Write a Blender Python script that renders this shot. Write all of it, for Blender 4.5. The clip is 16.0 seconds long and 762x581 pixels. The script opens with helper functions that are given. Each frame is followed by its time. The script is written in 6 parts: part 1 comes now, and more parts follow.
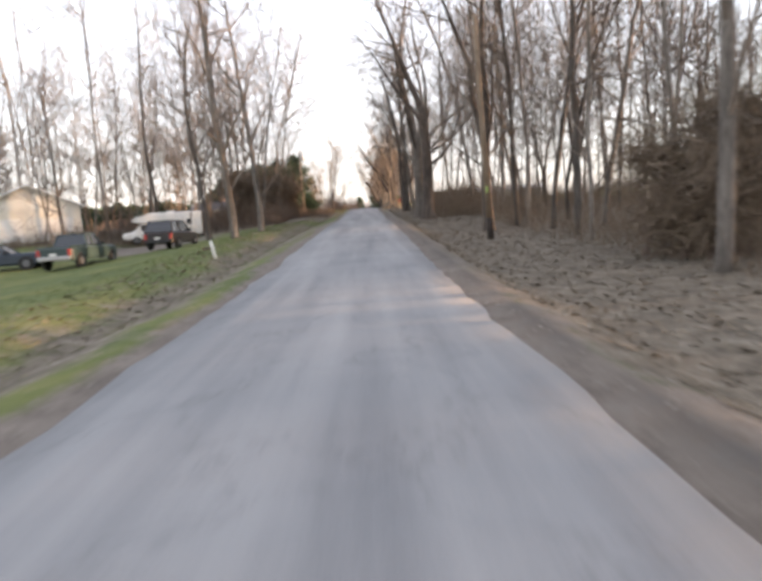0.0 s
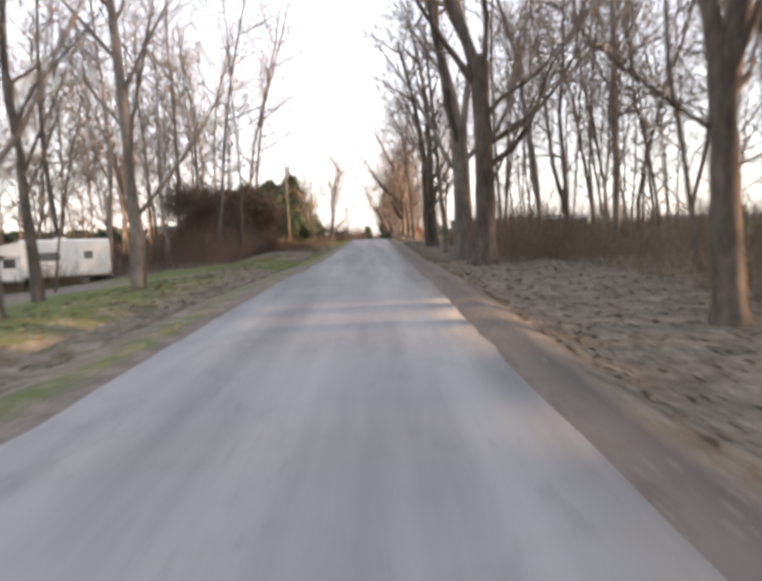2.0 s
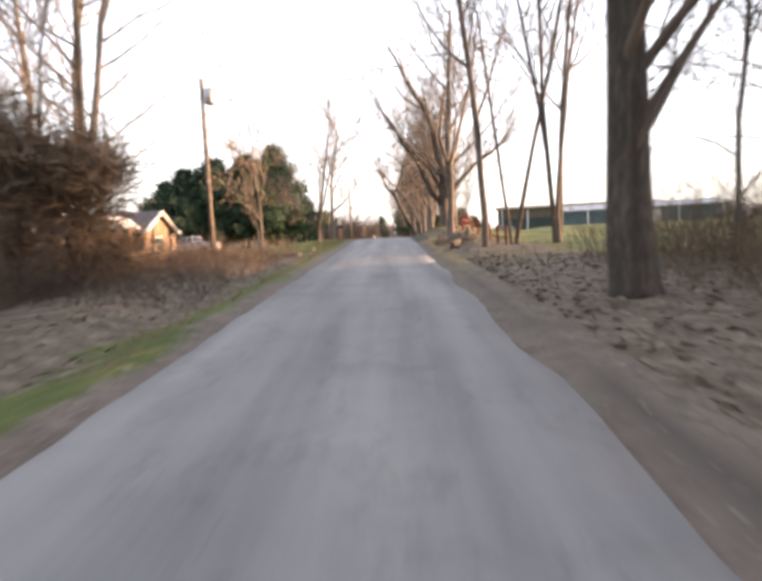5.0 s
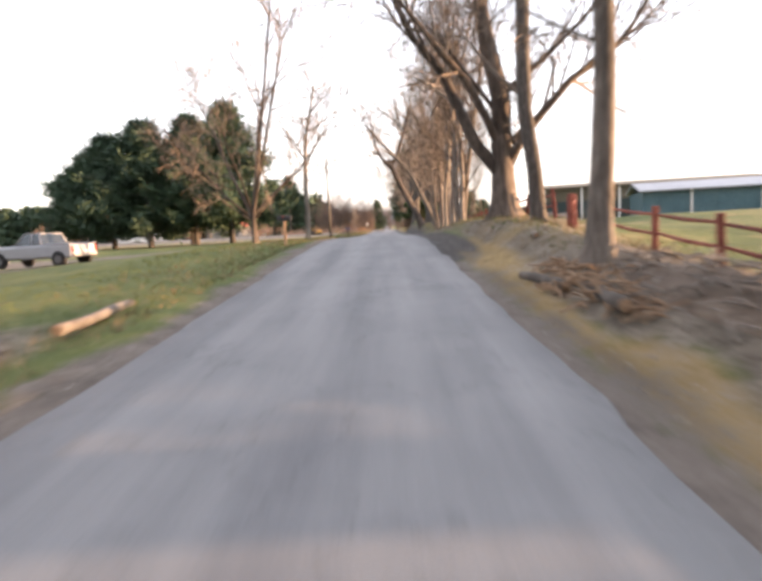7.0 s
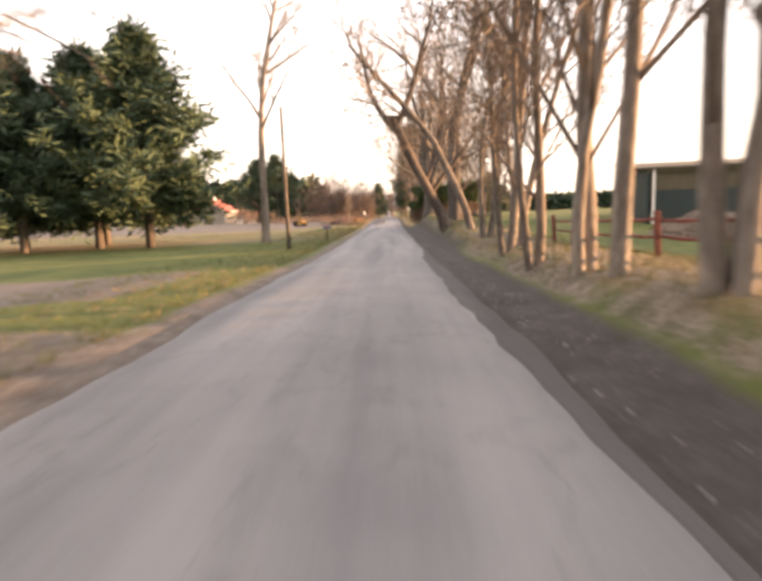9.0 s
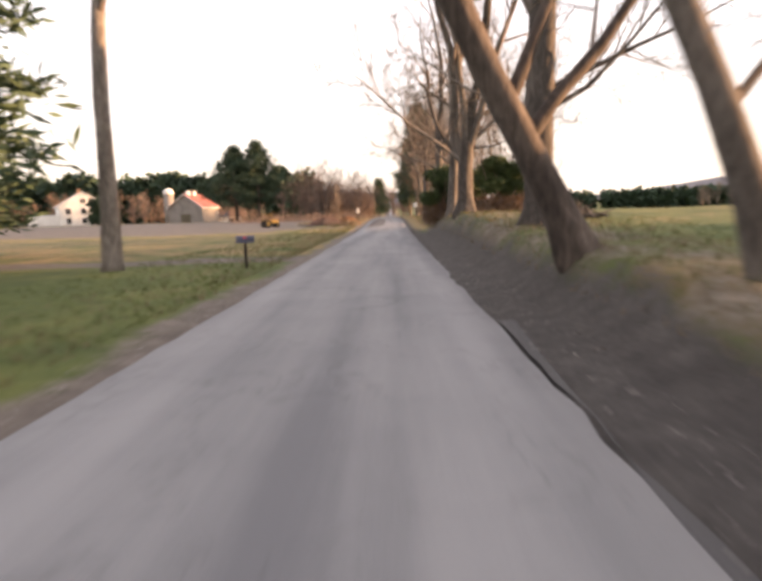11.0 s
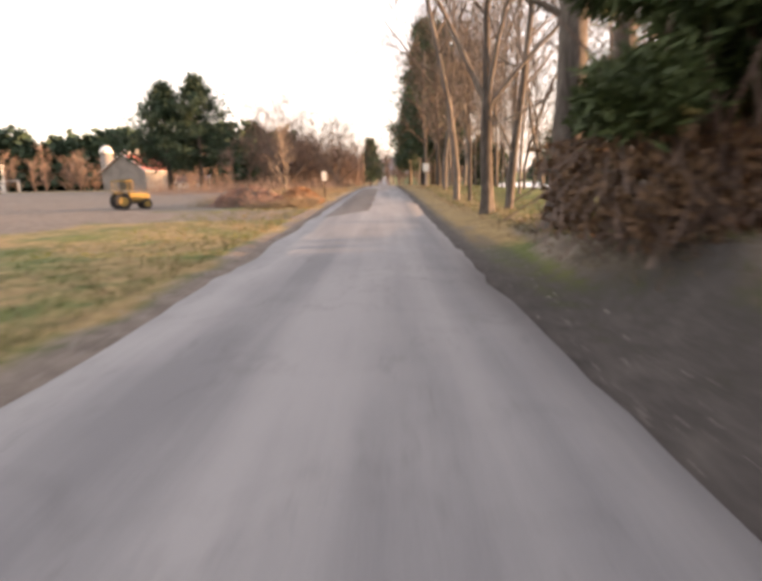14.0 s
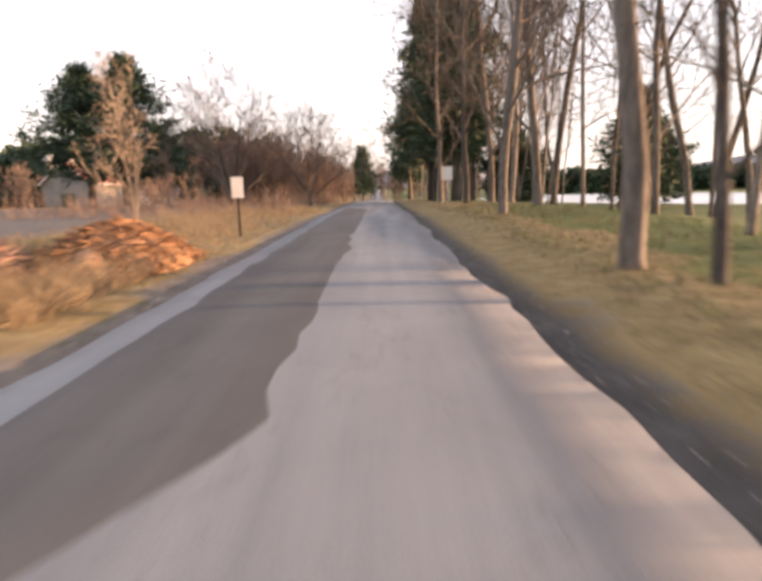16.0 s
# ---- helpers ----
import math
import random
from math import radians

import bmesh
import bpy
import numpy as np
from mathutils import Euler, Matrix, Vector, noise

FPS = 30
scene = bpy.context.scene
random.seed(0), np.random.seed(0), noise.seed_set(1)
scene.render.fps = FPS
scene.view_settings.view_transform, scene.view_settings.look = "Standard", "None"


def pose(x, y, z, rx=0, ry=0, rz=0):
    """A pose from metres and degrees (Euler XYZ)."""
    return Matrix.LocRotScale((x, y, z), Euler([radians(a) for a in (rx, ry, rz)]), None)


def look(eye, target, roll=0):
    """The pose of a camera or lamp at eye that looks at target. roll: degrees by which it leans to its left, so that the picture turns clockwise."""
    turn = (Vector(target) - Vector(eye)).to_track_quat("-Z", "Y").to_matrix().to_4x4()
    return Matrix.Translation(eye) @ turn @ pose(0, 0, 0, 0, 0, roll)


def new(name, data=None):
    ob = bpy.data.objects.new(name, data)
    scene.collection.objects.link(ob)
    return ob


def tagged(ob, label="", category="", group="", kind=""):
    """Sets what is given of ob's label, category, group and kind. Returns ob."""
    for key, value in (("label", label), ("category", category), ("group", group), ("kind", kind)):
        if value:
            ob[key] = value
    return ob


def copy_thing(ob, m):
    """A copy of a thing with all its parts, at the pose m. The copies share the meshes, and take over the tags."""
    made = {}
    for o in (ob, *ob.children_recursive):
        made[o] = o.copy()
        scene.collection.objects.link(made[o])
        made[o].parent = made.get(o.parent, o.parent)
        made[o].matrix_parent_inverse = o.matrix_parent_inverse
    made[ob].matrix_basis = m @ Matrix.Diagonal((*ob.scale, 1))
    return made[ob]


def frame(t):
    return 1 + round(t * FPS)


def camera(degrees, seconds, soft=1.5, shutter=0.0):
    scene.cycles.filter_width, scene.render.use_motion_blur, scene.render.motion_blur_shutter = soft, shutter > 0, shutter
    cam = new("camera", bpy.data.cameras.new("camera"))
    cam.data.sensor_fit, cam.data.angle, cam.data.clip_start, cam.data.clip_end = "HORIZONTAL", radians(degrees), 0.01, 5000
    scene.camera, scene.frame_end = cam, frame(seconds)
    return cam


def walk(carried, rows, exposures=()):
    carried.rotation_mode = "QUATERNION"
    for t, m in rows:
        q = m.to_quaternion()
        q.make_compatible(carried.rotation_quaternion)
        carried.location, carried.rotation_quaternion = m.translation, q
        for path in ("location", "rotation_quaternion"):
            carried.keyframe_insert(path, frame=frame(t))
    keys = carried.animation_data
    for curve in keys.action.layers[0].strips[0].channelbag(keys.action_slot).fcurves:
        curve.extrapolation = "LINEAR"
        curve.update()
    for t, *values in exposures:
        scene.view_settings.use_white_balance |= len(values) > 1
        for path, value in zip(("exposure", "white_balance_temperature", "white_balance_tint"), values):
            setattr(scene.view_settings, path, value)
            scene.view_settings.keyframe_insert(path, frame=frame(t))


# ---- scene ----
cam = camera(69.0, 16.0, soft=3.9, shutter=0.5)
PATH = [
    (0, (-0.080, -0.068, -3.251), (-0.053, 1.918, -3.488), -4.0),
    (0.5, (-0.041, 5.285, -3.109), (-0.008, 7.272, -3.333), -3.2),
    (1, (-0.088, 10.653, -2.914), (-0.044, 12.642, -3.116), -2.4),
    (1.5, (-0.015, 16.017, -2.679), (0.023, 18.008, -2.861), -2.4),
    (2, (0.134, 21.316, -2.420), (0.142, 23.311, -2.551), -2.6),
    (2.5, (0.215, 26.641, -2.140), (0.181, 28.635, -2.292), -2.7),
    (3, (0.141, 31.988, -1.837), (0.084, 33.980, -1.997), -3.6),
    (3.5, (-0.235, 37.356, -1.609), (-0.279, 39.349, -1.767), -2.5),
    (6, (0.067, 65.048, -0.332), (0.025, 67.040, -0.506), -2.9),
    (6.5, (0.048, 70.711, -0.084), (0.019, 72.699, -0.301), -2.7),
    (7, (-0.017, 76.324, 0.133), (-0.052, 78.312, -0.085), -2.8),
    (7.5, (-0.133, 81.837, 0.387), (-0.166, 83.826, 0.185), -1.2),
    (8, (-0.124, 87.268, 0.702), (-0.168, 89.255, 0.480), -1.5),
    (8.5, (-0.155, 92.680, 1.045), (-0.187, 94.668, 0.829), -1.3),
    (9, (0.092, 98.048, 1.265), (0.049, 100.029, 0.989), -2.2),
    (11.5, (0.094, 125.538, 1.128), (0.047, 127.517, 0.845), -1.5),
    (12, (0.019, 131.042, 1.197), (-0.047, 133.018, 0.898), -2.0),
    (12.5, (0.022, 136.561, 1.19), (-0.033, 138.529, 0.839), -1.4),
    (13, (-0.071, 142.089, 1.205), (-0.126, 144.053, 0.829), -0.3),
    (13.5, (-0.066, 147.618, 1.16), (-0.118, 149.578, 0.766), -1.0),
    (14, (-0.065, 153.142, 1.105), (-0.086, 155.103, 0.71), -1.0),
    (14.5, (-0.007, 158.643, 1.071), (-0.01, 160.611, 0.712), -1.2),
    (15, (0.036, 164.096, 1.095), (0.02, 166.059, 0.717), -1.7),
    (15.5, (0.034, 169.483, 1.095), (0.021, 171.449, 0.729), -1.0),
    (16, (0.008, 174.856, 1.128), (0.007, 176.825, 0.778), -1.2),
]
EXPOSURES = [(0, 3.25, 6750, 12), (3.5, 3.4, 6900, 14), (7, 3.5, 6850, 14), (7.5, 3.6, 7200, 16), (8, 3.55, 7700, 18), (9, 3.5, 8300, 20), (11.5, 3.1, 7700, 20), (12, 3.2, 8050, 20), (13, 3.2, 8100, 20), (13.5, 2.85, 7500, 20), (14, 3.3, 7900, 20), (14.5, 3.2, 7350, 20), (15, 3.25, 7700, 20), (16, 3.0, 7250, 20)]
walk(cam, [(t, look(eye, target, roll)) for t, eye, target, roll in PATH], EXPOSURES)

# ---- light: a low evening sun from the road's right-hand side, and the sky ----
SUN_ELEVATION, SUN_AZIMUTH = 4.8, 88.0      # azimuth clockwise from +y
world = bpy.data.worlds.new("evening_sky")
scene.world = world
world.use_nodes = True
wt = world.node_tree
sky = wt.nodes.new("ShaderNodeTexSky")
sky.sky_type = 'NISHITA'
sky.sun_disc = False
sky.sun_elevation = radians(SUN_ELEVATION)
sky.sun_rotation = radians(SUN_AZIMUTH)
sky.dust_density = 0.4
sky.air_density = 0.9
sky.ozone_density = 1.3
# A thin bright veil of cloud over the clear sky.
veil = wt.nodes.new("ShaderNodeMix")
veil.data_type = 'RGBA'
# The veil thickens towards the horizon.
way = wt.nodes.new("ShaderNodeTexCoord")
split = wt.nodes.new("ShaderNodeSeparateXYZ")
wt.links.new(way.outputs["Generated"], split.inputs[0])
thick = wt.nodes.new("ShaderNodeMapRange")
thick.inputs["From Min"].default_value, thick.inputs["From Max"].default_value = 0.0, 0.45
thick.inputs["To Min"].default_value, thick.inputs["To Max"].default_value = 0.95, 0.66
wt.links.new(split.outputs["Z"], thick.inputs[0])
wt.links.new(thick.outputs[0], veil.inputs["Factor"])
veil.inputs["B"].default_value = (1.04, 0.965, 1.0, 1)
wt.links.new(sky.outputs[0], veil.inputs["A"])
wt.links.new(veil.outputs["Result"], wt.nodes["Background"].inputs[0])
wt.nodes["Background"].inputs[1].default_value = 0.15
sun_data = bpy.data.lights.new("sun", 'SUN')
sun_data.energy, sun_data.angle, sun_data.color = 1.8, radians(0.6), (1.0, 0.62, 0.36)
sun = new("sun", sun_data)
sa, se = radians(SUN_AZIMUTH), radians(SUN_ELEVATION)
SUN_WAY = Vector((math.sin(sa) * math.cos(se), math.cos(sa) * math.cos(se), math.sin(se)))
sun.matrix_world = look(SUN_WAY * 300, (0, 0, 0))


# ---- materials ----
def material(name, colours, scale=4.0, rough=0.85, bump=0.3, metal=0.0, fine=40.0, spread=0.35, coord="Object", random=0.0, stretch=1.0):
    """A surface with variation at two scales: colours is two or three colours mixed by noise."""
    m = bpy.data.materials.new(name)
    m.use_nodes = True
    nt = m.node_tree
    b = nt.nodes["Principled BSDF"]
    tc = nt.nodes.new("ShaderNodeTexCoord")
    big = nt.nodes.new("ShaderNodeTexNoise")
    big.inputs["Scale"].default_value, big.inputs["Detail"].default_value = scale, 5
    small = nt.nodes.new("ShaderNodeTexNoise")
    small.inputs["Scale"].default_value, small.inputs["Detail"].default_value = fine, 4
    mp = nt.nodes.new("ShaderNodeMapping")
    mp.inputs["Scale"].default_value = (1, 1, stretch)
    nt.links.new(tc.outputs[coord], mp.inputs[0])
    for n in (big, small):
        nt.links.new(mp.outputs[0], n.inputs["Vector"])
    ramp = nt.nodes.new("ShaderNodeValToRGB")
    ramp.color_ramp.elements[0].position, ramp.color_ramp.elements[1].position = 0.5 - spread / 2, 0.5 + spread / 2
    ramp.color_ramp.elements[0].color, ramp.color_ramp.elements[1].color = (*colours[0], 1), (*colours[-1], 1)
    if len(colours) > 2:
        ramp.color_ramp.elements.new(0.5).color = (*colours[1], 1)
    add = nt.nodes.new("ShaderNodeMath")
    add.operation = 'MULTIPLY_ADD'
    add.inputs[1].default_value, add.inputs[2].default_value = 0.45, 0.0
    nt.links.new(small.outputs[0], add.inputs[0])
    mix = nt.nodes.new("ShaderNodeMath")
    mix.operation = 'MULTIPLY_ADD'
    mix.inputs[1].default_value = 0.55
    nt.links.new(big.outputs[0], mix.inputs[0])
    nt.links.new(add.outputs[0], mix.inputs[2])
    last = mix
    if random:
        info = nt.nodes.new("ShaderNodeObjectInfo")
        off = nt.nodes.new("ShaderNodeMath")
        off.operation = 'MULTIPLY_ADD'
        off.inputs[1].default_value, off.inputs[2].default_value = random, -random / 2
        nt.links.new(info.outputs["Random"], off.inputs[0])
        last = nt.nodes.new("ShaderNodeMath")
        nt.links.new(mix.outputs[0], last.inputs[0])
        nt.links.new(off.outputs[0], last.inputs[1])
    nt.links.new(last.outputs[0], ramp.inputs[0])
    nt.links.new(ramp.outputs[0], b.inputs["Base Color"])
    b.inputs["Roughness"].default_value, b.inputs["Metallic"].default_value = rough, metal
    if bump:
        bp = nt.nodes.new("ShaderNodeBump")
        bp.inputs["Strength"].default_value, bp.inputs["Distance"].default_value = bump, 0.03
        nt.links.new(mix.outputs[0], bp.inputs["Height"])
        nt.links.new(bp.outputs[0], b.inputs["Normal"])
    return m


def glass(name, colour=(0.02, 0.025, 0.03), rough=0.05):
    m = bpy.data.materials.new(name)
    m.use_nodes = True
    b = m.node_tree.nodes["Principled BSDF"]
    b.inputs["Base Color"].default_value, b.inputs["Roughness"].default_value = (*colour, 1), rough
    b.inputs["Specular IOR Level"].default_value = 0.8
    return m


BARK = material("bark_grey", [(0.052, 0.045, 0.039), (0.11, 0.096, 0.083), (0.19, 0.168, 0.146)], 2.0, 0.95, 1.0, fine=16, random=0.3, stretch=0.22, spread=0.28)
BARK_PALE = material("bark_pale", [(0.085, 0.073, 0.062), (0.165, 0.143, 0.122), (0.27, 0.24, 0.205)], 2.0, 0.95, 1.0, fine=16, random=0.2, stretch=0.22, spread=0.28)
# Darker bark; on backlit trunks the shade is put into this colour.
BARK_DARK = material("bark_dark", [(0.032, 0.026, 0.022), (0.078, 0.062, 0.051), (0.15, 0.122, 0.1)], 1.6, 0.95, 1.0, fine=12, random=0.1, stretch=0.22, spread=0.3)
TWIG = material("twigs_brown", [(0.085, 0.067, 0.054), (0.15, 0.12, 0.097), (0.22, 0.18, 0.145)], 1.0, 0.9, 0.0, random=0.3)
TWIG_RED = material("twigs_reddish", [(0.10, 0.07, 0.055), (0.16, 0.115, 0.092), (0.22, 0.165, 0.135)], 1.0, 0.9, 0.0, random=0.3)
NEEDLES = material("pine_needles", [(0.02, 0.042, 0.024), (0.042, 0.078, 0.042), (0.072, 0.108, 0.055)], 0.9, 0.8, 0.0, fine=8, random=0.2)
YEW = material("yew_leaves", [(0.022, 0.042, 0.014), (0.05, 0.08, 0.022), (0.085, 0.115, 0.035)], 1.2, 0.75, 0.0, fine=9, random=0.2)
BRUSH = material("dead_brush", [(0.09, 0.068, 0.05), (0.16, 0.12, 0.085), (0.24, 0.185, 0.13)], 0.6, 0.95, 0.0, fine=6)
STRAW = material("dry_grass", [(0.12, 0.088, 0.052), (0.22, 0.168, 0.105), (0.33, 0.265, 0.175)], 0.8, 0.95, 0.0, fine=7)
GRASS = material("green_grass", [(0.05, 0.075, 0.018), (0.09, 0.12, 0.03), (0.16, 0.16, 0.055)], 0.5, 0.9, 0.0, fine=5)
LEAF = material("fallen_leaves", [(0.09, 0.072, 0.05), (0.18, 0.15, 0.11), (0.31, 0.27, 0.21)], 1.4, 0.9, 0.0, fine=9)
POLE_WOOD = material("weathered_pole_wood", [(0.12, 0.085, 0.055), (0.21, 0.155, 0.105), (0.29, 0.22, 0.155)], 1.5, 0.9, 0.5, fine=25)
POLE_DARK = material("creosote_wood", [(0.02, 0.015, 0.012), (0.045, 0.033, 0.025)], 3, 0.9, 0.4)
WHITE_PAINT = material("white_paint", [(0.62, 0.6, 0.56), (0.76, 0.75, 0.71), (0.82, 0.81, 0.78)], 1.2, 0.6, 0.05)
SIDING = material("cream_siding", [(0.66, 0.62, 0.53), (0.76, 0.72, 0.63), (0.8, 0.77, 0.69)], 0.8, 0.7, 0.05)
SHINGLE = material("dark_shingles", [(0.04, 0.04, 0.045), (0.075, 0.075, 0.085), (0.11, 0.11, 0.12)], 3, 0.9, 0.4, fine=22)
RED_FENCE = material("faded_red_fence_paint", [(0.085, 0.024, 0.02), (0.16, 0.04, 0.032), (0.24, 0.085, 0.065)], 3, 0.8, 0.4, fine=30, random=0.2)
BRICKWORK = material("tan_brick_wall", [(0.17, 0.11, 0.075), (0.25, 0.17, 0.118), (0.33, 0.245, 0.18)], 3, 0.9, 0.3, fine=24)
TIMBER = material("split_timber", [(0.2, 0.125, 0.075), (0.3, 0.2, 0.125), (0.40, 0.29, 0.19)], 4, 0.9, 0.5, fine=30, random=0.4)
DEAD_LEAF = material("dead_brown_leaves", [(0.075, 0.045, 0.026), (0.15, 0.09, 0.05), (0.25, 0.155, 0.085)], 1.4, 0.9, 0.0, fine=9)
RUST_STRAW = material("rust_coloured_straw", [(0.16, 0.08, 0.04), (0.3, 0.165, 0.085), (0.46, 0.28, 0.16)], 1.2, 0.95, 0.8, fine=12, random=0.2)
ROOTS = material("reddish_roots", [(0.12, 0.07, 0.055), (0.23, 0.14, 0.11), (0.36, 0.24, 0.19)], 1.2, 0.9, 0.5, fine=10, random=0.2)
DIRT = material("dirt", [(0.07, 0.052, 0.038), (0.13, 0.1, 0.075), (0.2, 0.16, 0.12)], 1.5, 0.95, 0.8, fine=12)
RUBBER = material("tyre_rubber", [(0.012, 0.012, 0.012), (0.025, 0.025, 0.025)], 8, 0.85, 0.1)
RIM = material("dull_grey_wheel", [(0.11, 0.11, 0.112), (0.19, 0.19, 0.19)], 4, 0.6, 0.05, metal=0.2)
# Darker copy of the dead brush; shade is put into its colour.
BRUSH_SHADED = material("shaded_dead_brush", [(0.05, 0.036, 0.028), (0.09, 0.067, 0.052), (0.14, 0.106, 0.082)], 0.6, 0.95, 0.0, fine=6)
STEEL = material("dull_steel", [(0.35, 0.35, 0.36), (0.5, 0.5, 0.51)], 4, 0.35, 0.05, metal=0.8)
BLACK_PLASTIC = material("black_plastic", [(0.015, 0.015, 0.016), (0.03, 0.03, 0.032)], 5, 0.6, 0.05)
DARK_GLASS = glass("dark_window_glass")


# ---- building helpers ----
class Shape:
    """Gathers vertices and faces for one mesh."""
    def __init__(self):
        self.v, self.f = [], []

    def add(self, verts, faces):
        n = len(self.v)
        self.v.extend(verts)
        self.f.extend([tuple(i + n for i in face) for face in faces])
        return self

    def tube(self, pts, radii, sides=6, cap=True, knobbly=0.0):
        pts = [Vector(p) for p in pts]
        n = len(self.v)
        axis = Vector((0, 0, 1))
        for i, p in enumerate(pts):
            d = (pts[min(i + 1, len(pts) - 1)] - pts[max(i - 1, 0)])
            d = d.normalized() if d.length > 1e-6 else axis
            u = d.cross(Vector((0.3, 1, 0.2))).normalized()
            w = d.cross(u)
            for k in range(sides):
                a = 2 * math.pi * k / sides
                o = u * math.cos(a) + w * math.sin(a)
                k2 = 1 + knobbly * noise.noise((p + o * radii[i] * 2.5) * 2.2) if knobbly else 1
                self.v.append(tuple(p + o * (radii[i] * k2)))
        for i in range(len(pts) - 1):
            for k in range(sides):
                a, b = n + i * sides + k, n + i * sides + (k + 1) % sides
                self.f.append((a, b, b + sides, a + sides))
        if cap:
            self.f.append(tuple(n + k for k in reversed(range(sides))))
            self.f.append(tuple(n + (len(pts) - 1) * sides + k for k in range(sides)))
        return self

    def box(self, x0, x1, y0, y1, z0, z1, c=0.0):
        """A box with its twelve edges chamfered by c."""
        if c <= 0:
            v = [(x, y, z) for z in (z0, z1) for y in (y0, y1) for x in (x0, x1)]
            return self.add(v, [(0, 2, 3, 1), (4, 5, 7, 6), (0, 1, 5, 4), (2, 6, 7, 3), (0, 4, 6, 2), (1, 3, 7, 5)])
        bm = bmesh.new()
        bmesh.ops.create_cube(bm, size=1.0)
        for q in bm.verts:
            q.co = Vector(((x0 + x1) / 2 + q.co.x * (x1 - x0), (y0 + y1) / 2 + q.co.y * (y1 - y0), (z0 + z1) / 2 + q.co.z * (z1 - z0)))
        bmesh.ops.bevel(bm, geom=list(bm.edges), offset=c, segments=1, affect='EDGES')
        bm.verts.index_update()
        self.add([tuple(q.co) for q in bm.verts], [tuple(q.index for q in face.verts) for face in bm.faces])
        bm.free()
        return self

    def prism(self, outline, x0, x1):
        """An outline of (y, z) pairs drawn out along x."""
        n = len(outline)
        v = [(x0, y, z) for y, z in outline] + [(x1, y, z) for y, z in outline]
        f = [tuple(reversed(range(n))), tuple(range(n, 2 * n))]
        f += [(i, (i + 1) % n, n + (i + 1) % n, n + i) for i in range(n)]
        return self.add(v, f)

    def mesh(self, name, smooth=False):
        me = bpy.data.meshes.new(name)
        me.from_pydata(self.v, [], self.f)
        if smooth:
            me.polygons.foreach_set("use_smooth", [True] * len(me.polygons))
        me.update()
        return me


def part(name, shape, mat, parent, label="", smooth=False):
    me = shape.mesh(name, smooth) if isinstance(shape, Shape) else shape
    if not me.materials:
        me.materials.append(mat)
    ob = new(name, me)
    ob.parent = parent
    if label:
        tagged(ob, label)
    return ob


def thing(name, label, category, at=(0, 0, 0), turn=0.0, group="", kind=""):
    ob = new(name)
    ob.empty_display_size = 0.3
    ob.matrix_basis = pose(*at, 0, 0, turn)
    return tagged(ob, label, category, group, kind)


def lone(name, shape, mat, label, category, group="", kind="", smooth=False, at=None):
    me = shape.mesh(name, smooth)
    me.materials.append(mat)
    ob = new(name, me)
    if at:
        ob.matrix_basis = at
    return tagged(ob, label, category, group, kind)


def lerp_table(table, y):
    ys, vs = table
    return float(np.interp(y, ys, vs))


def ease(a, b, x):
    t = min(1.0, max(0.0, (x - a) / (b - a)))
    return t * t * (3 - 2 * t)


# ---- the lie of the land (road level, banks to its right, lawn and slope to its left) ----
ROAD_Z = ([-80, 0, 11, 16, 21, 26.6, 32, 37.4, 44, 51, 57, 62.8, 70.7, 76.3, 81.8, 87.3, 92.7, 98, 103, 110, 118, 126, 165, 200, 250, 330, 400, 520, 700],
          [-6.0, -4.8, -4.49, -4.26, -3.98, -3.7, -3.41, -3.15, -2.94, -2.68, -2.4, -2.06, -1.68, -1.41, -1.14, -0.86, -0.57, -0.33, -0.22, -0.26, -0.4, -0.45, -0.45, 0.0, 0.0, -2.0, -1.2, 3.0, 5.0])
BANK = ([-80, 0, 25, 33, 40, 46, 53, 62, 75, 83, 92, 100, 107, 118, 128, 136, 147, 156, 165, 172, 182, 194, 210, 240],
        [-0.4, -0.45, -0.7, -0.6, -0.35, -0.2, -0.25, 0.0, 0.1, 0.45, 0.8, 0.65, 0.45, 0.4, 0.85, 1.0, 1.45, 1.15, 0.35, 0.22, 0.15, 0.4, 0.35, 0.1])
SLOPE_L = ([-80, 0, 20, 40, 56, 66, 82, 92, 104, 116, 126, 135, 300], [-0.03, -0.05, -0.1, -0.1, -0.085, -0.04, -0.03, -0.06, -0.07, -0.04, -0.01, -0.01, 0.0])
ROAD_L, ROAD_R = -2.85, 1.55
POND, POND_Z = (53.0, 270.0, 34.0, 54.0), -0.6


def road_z(y):
    return lerp_table(ROAD_Z, y)


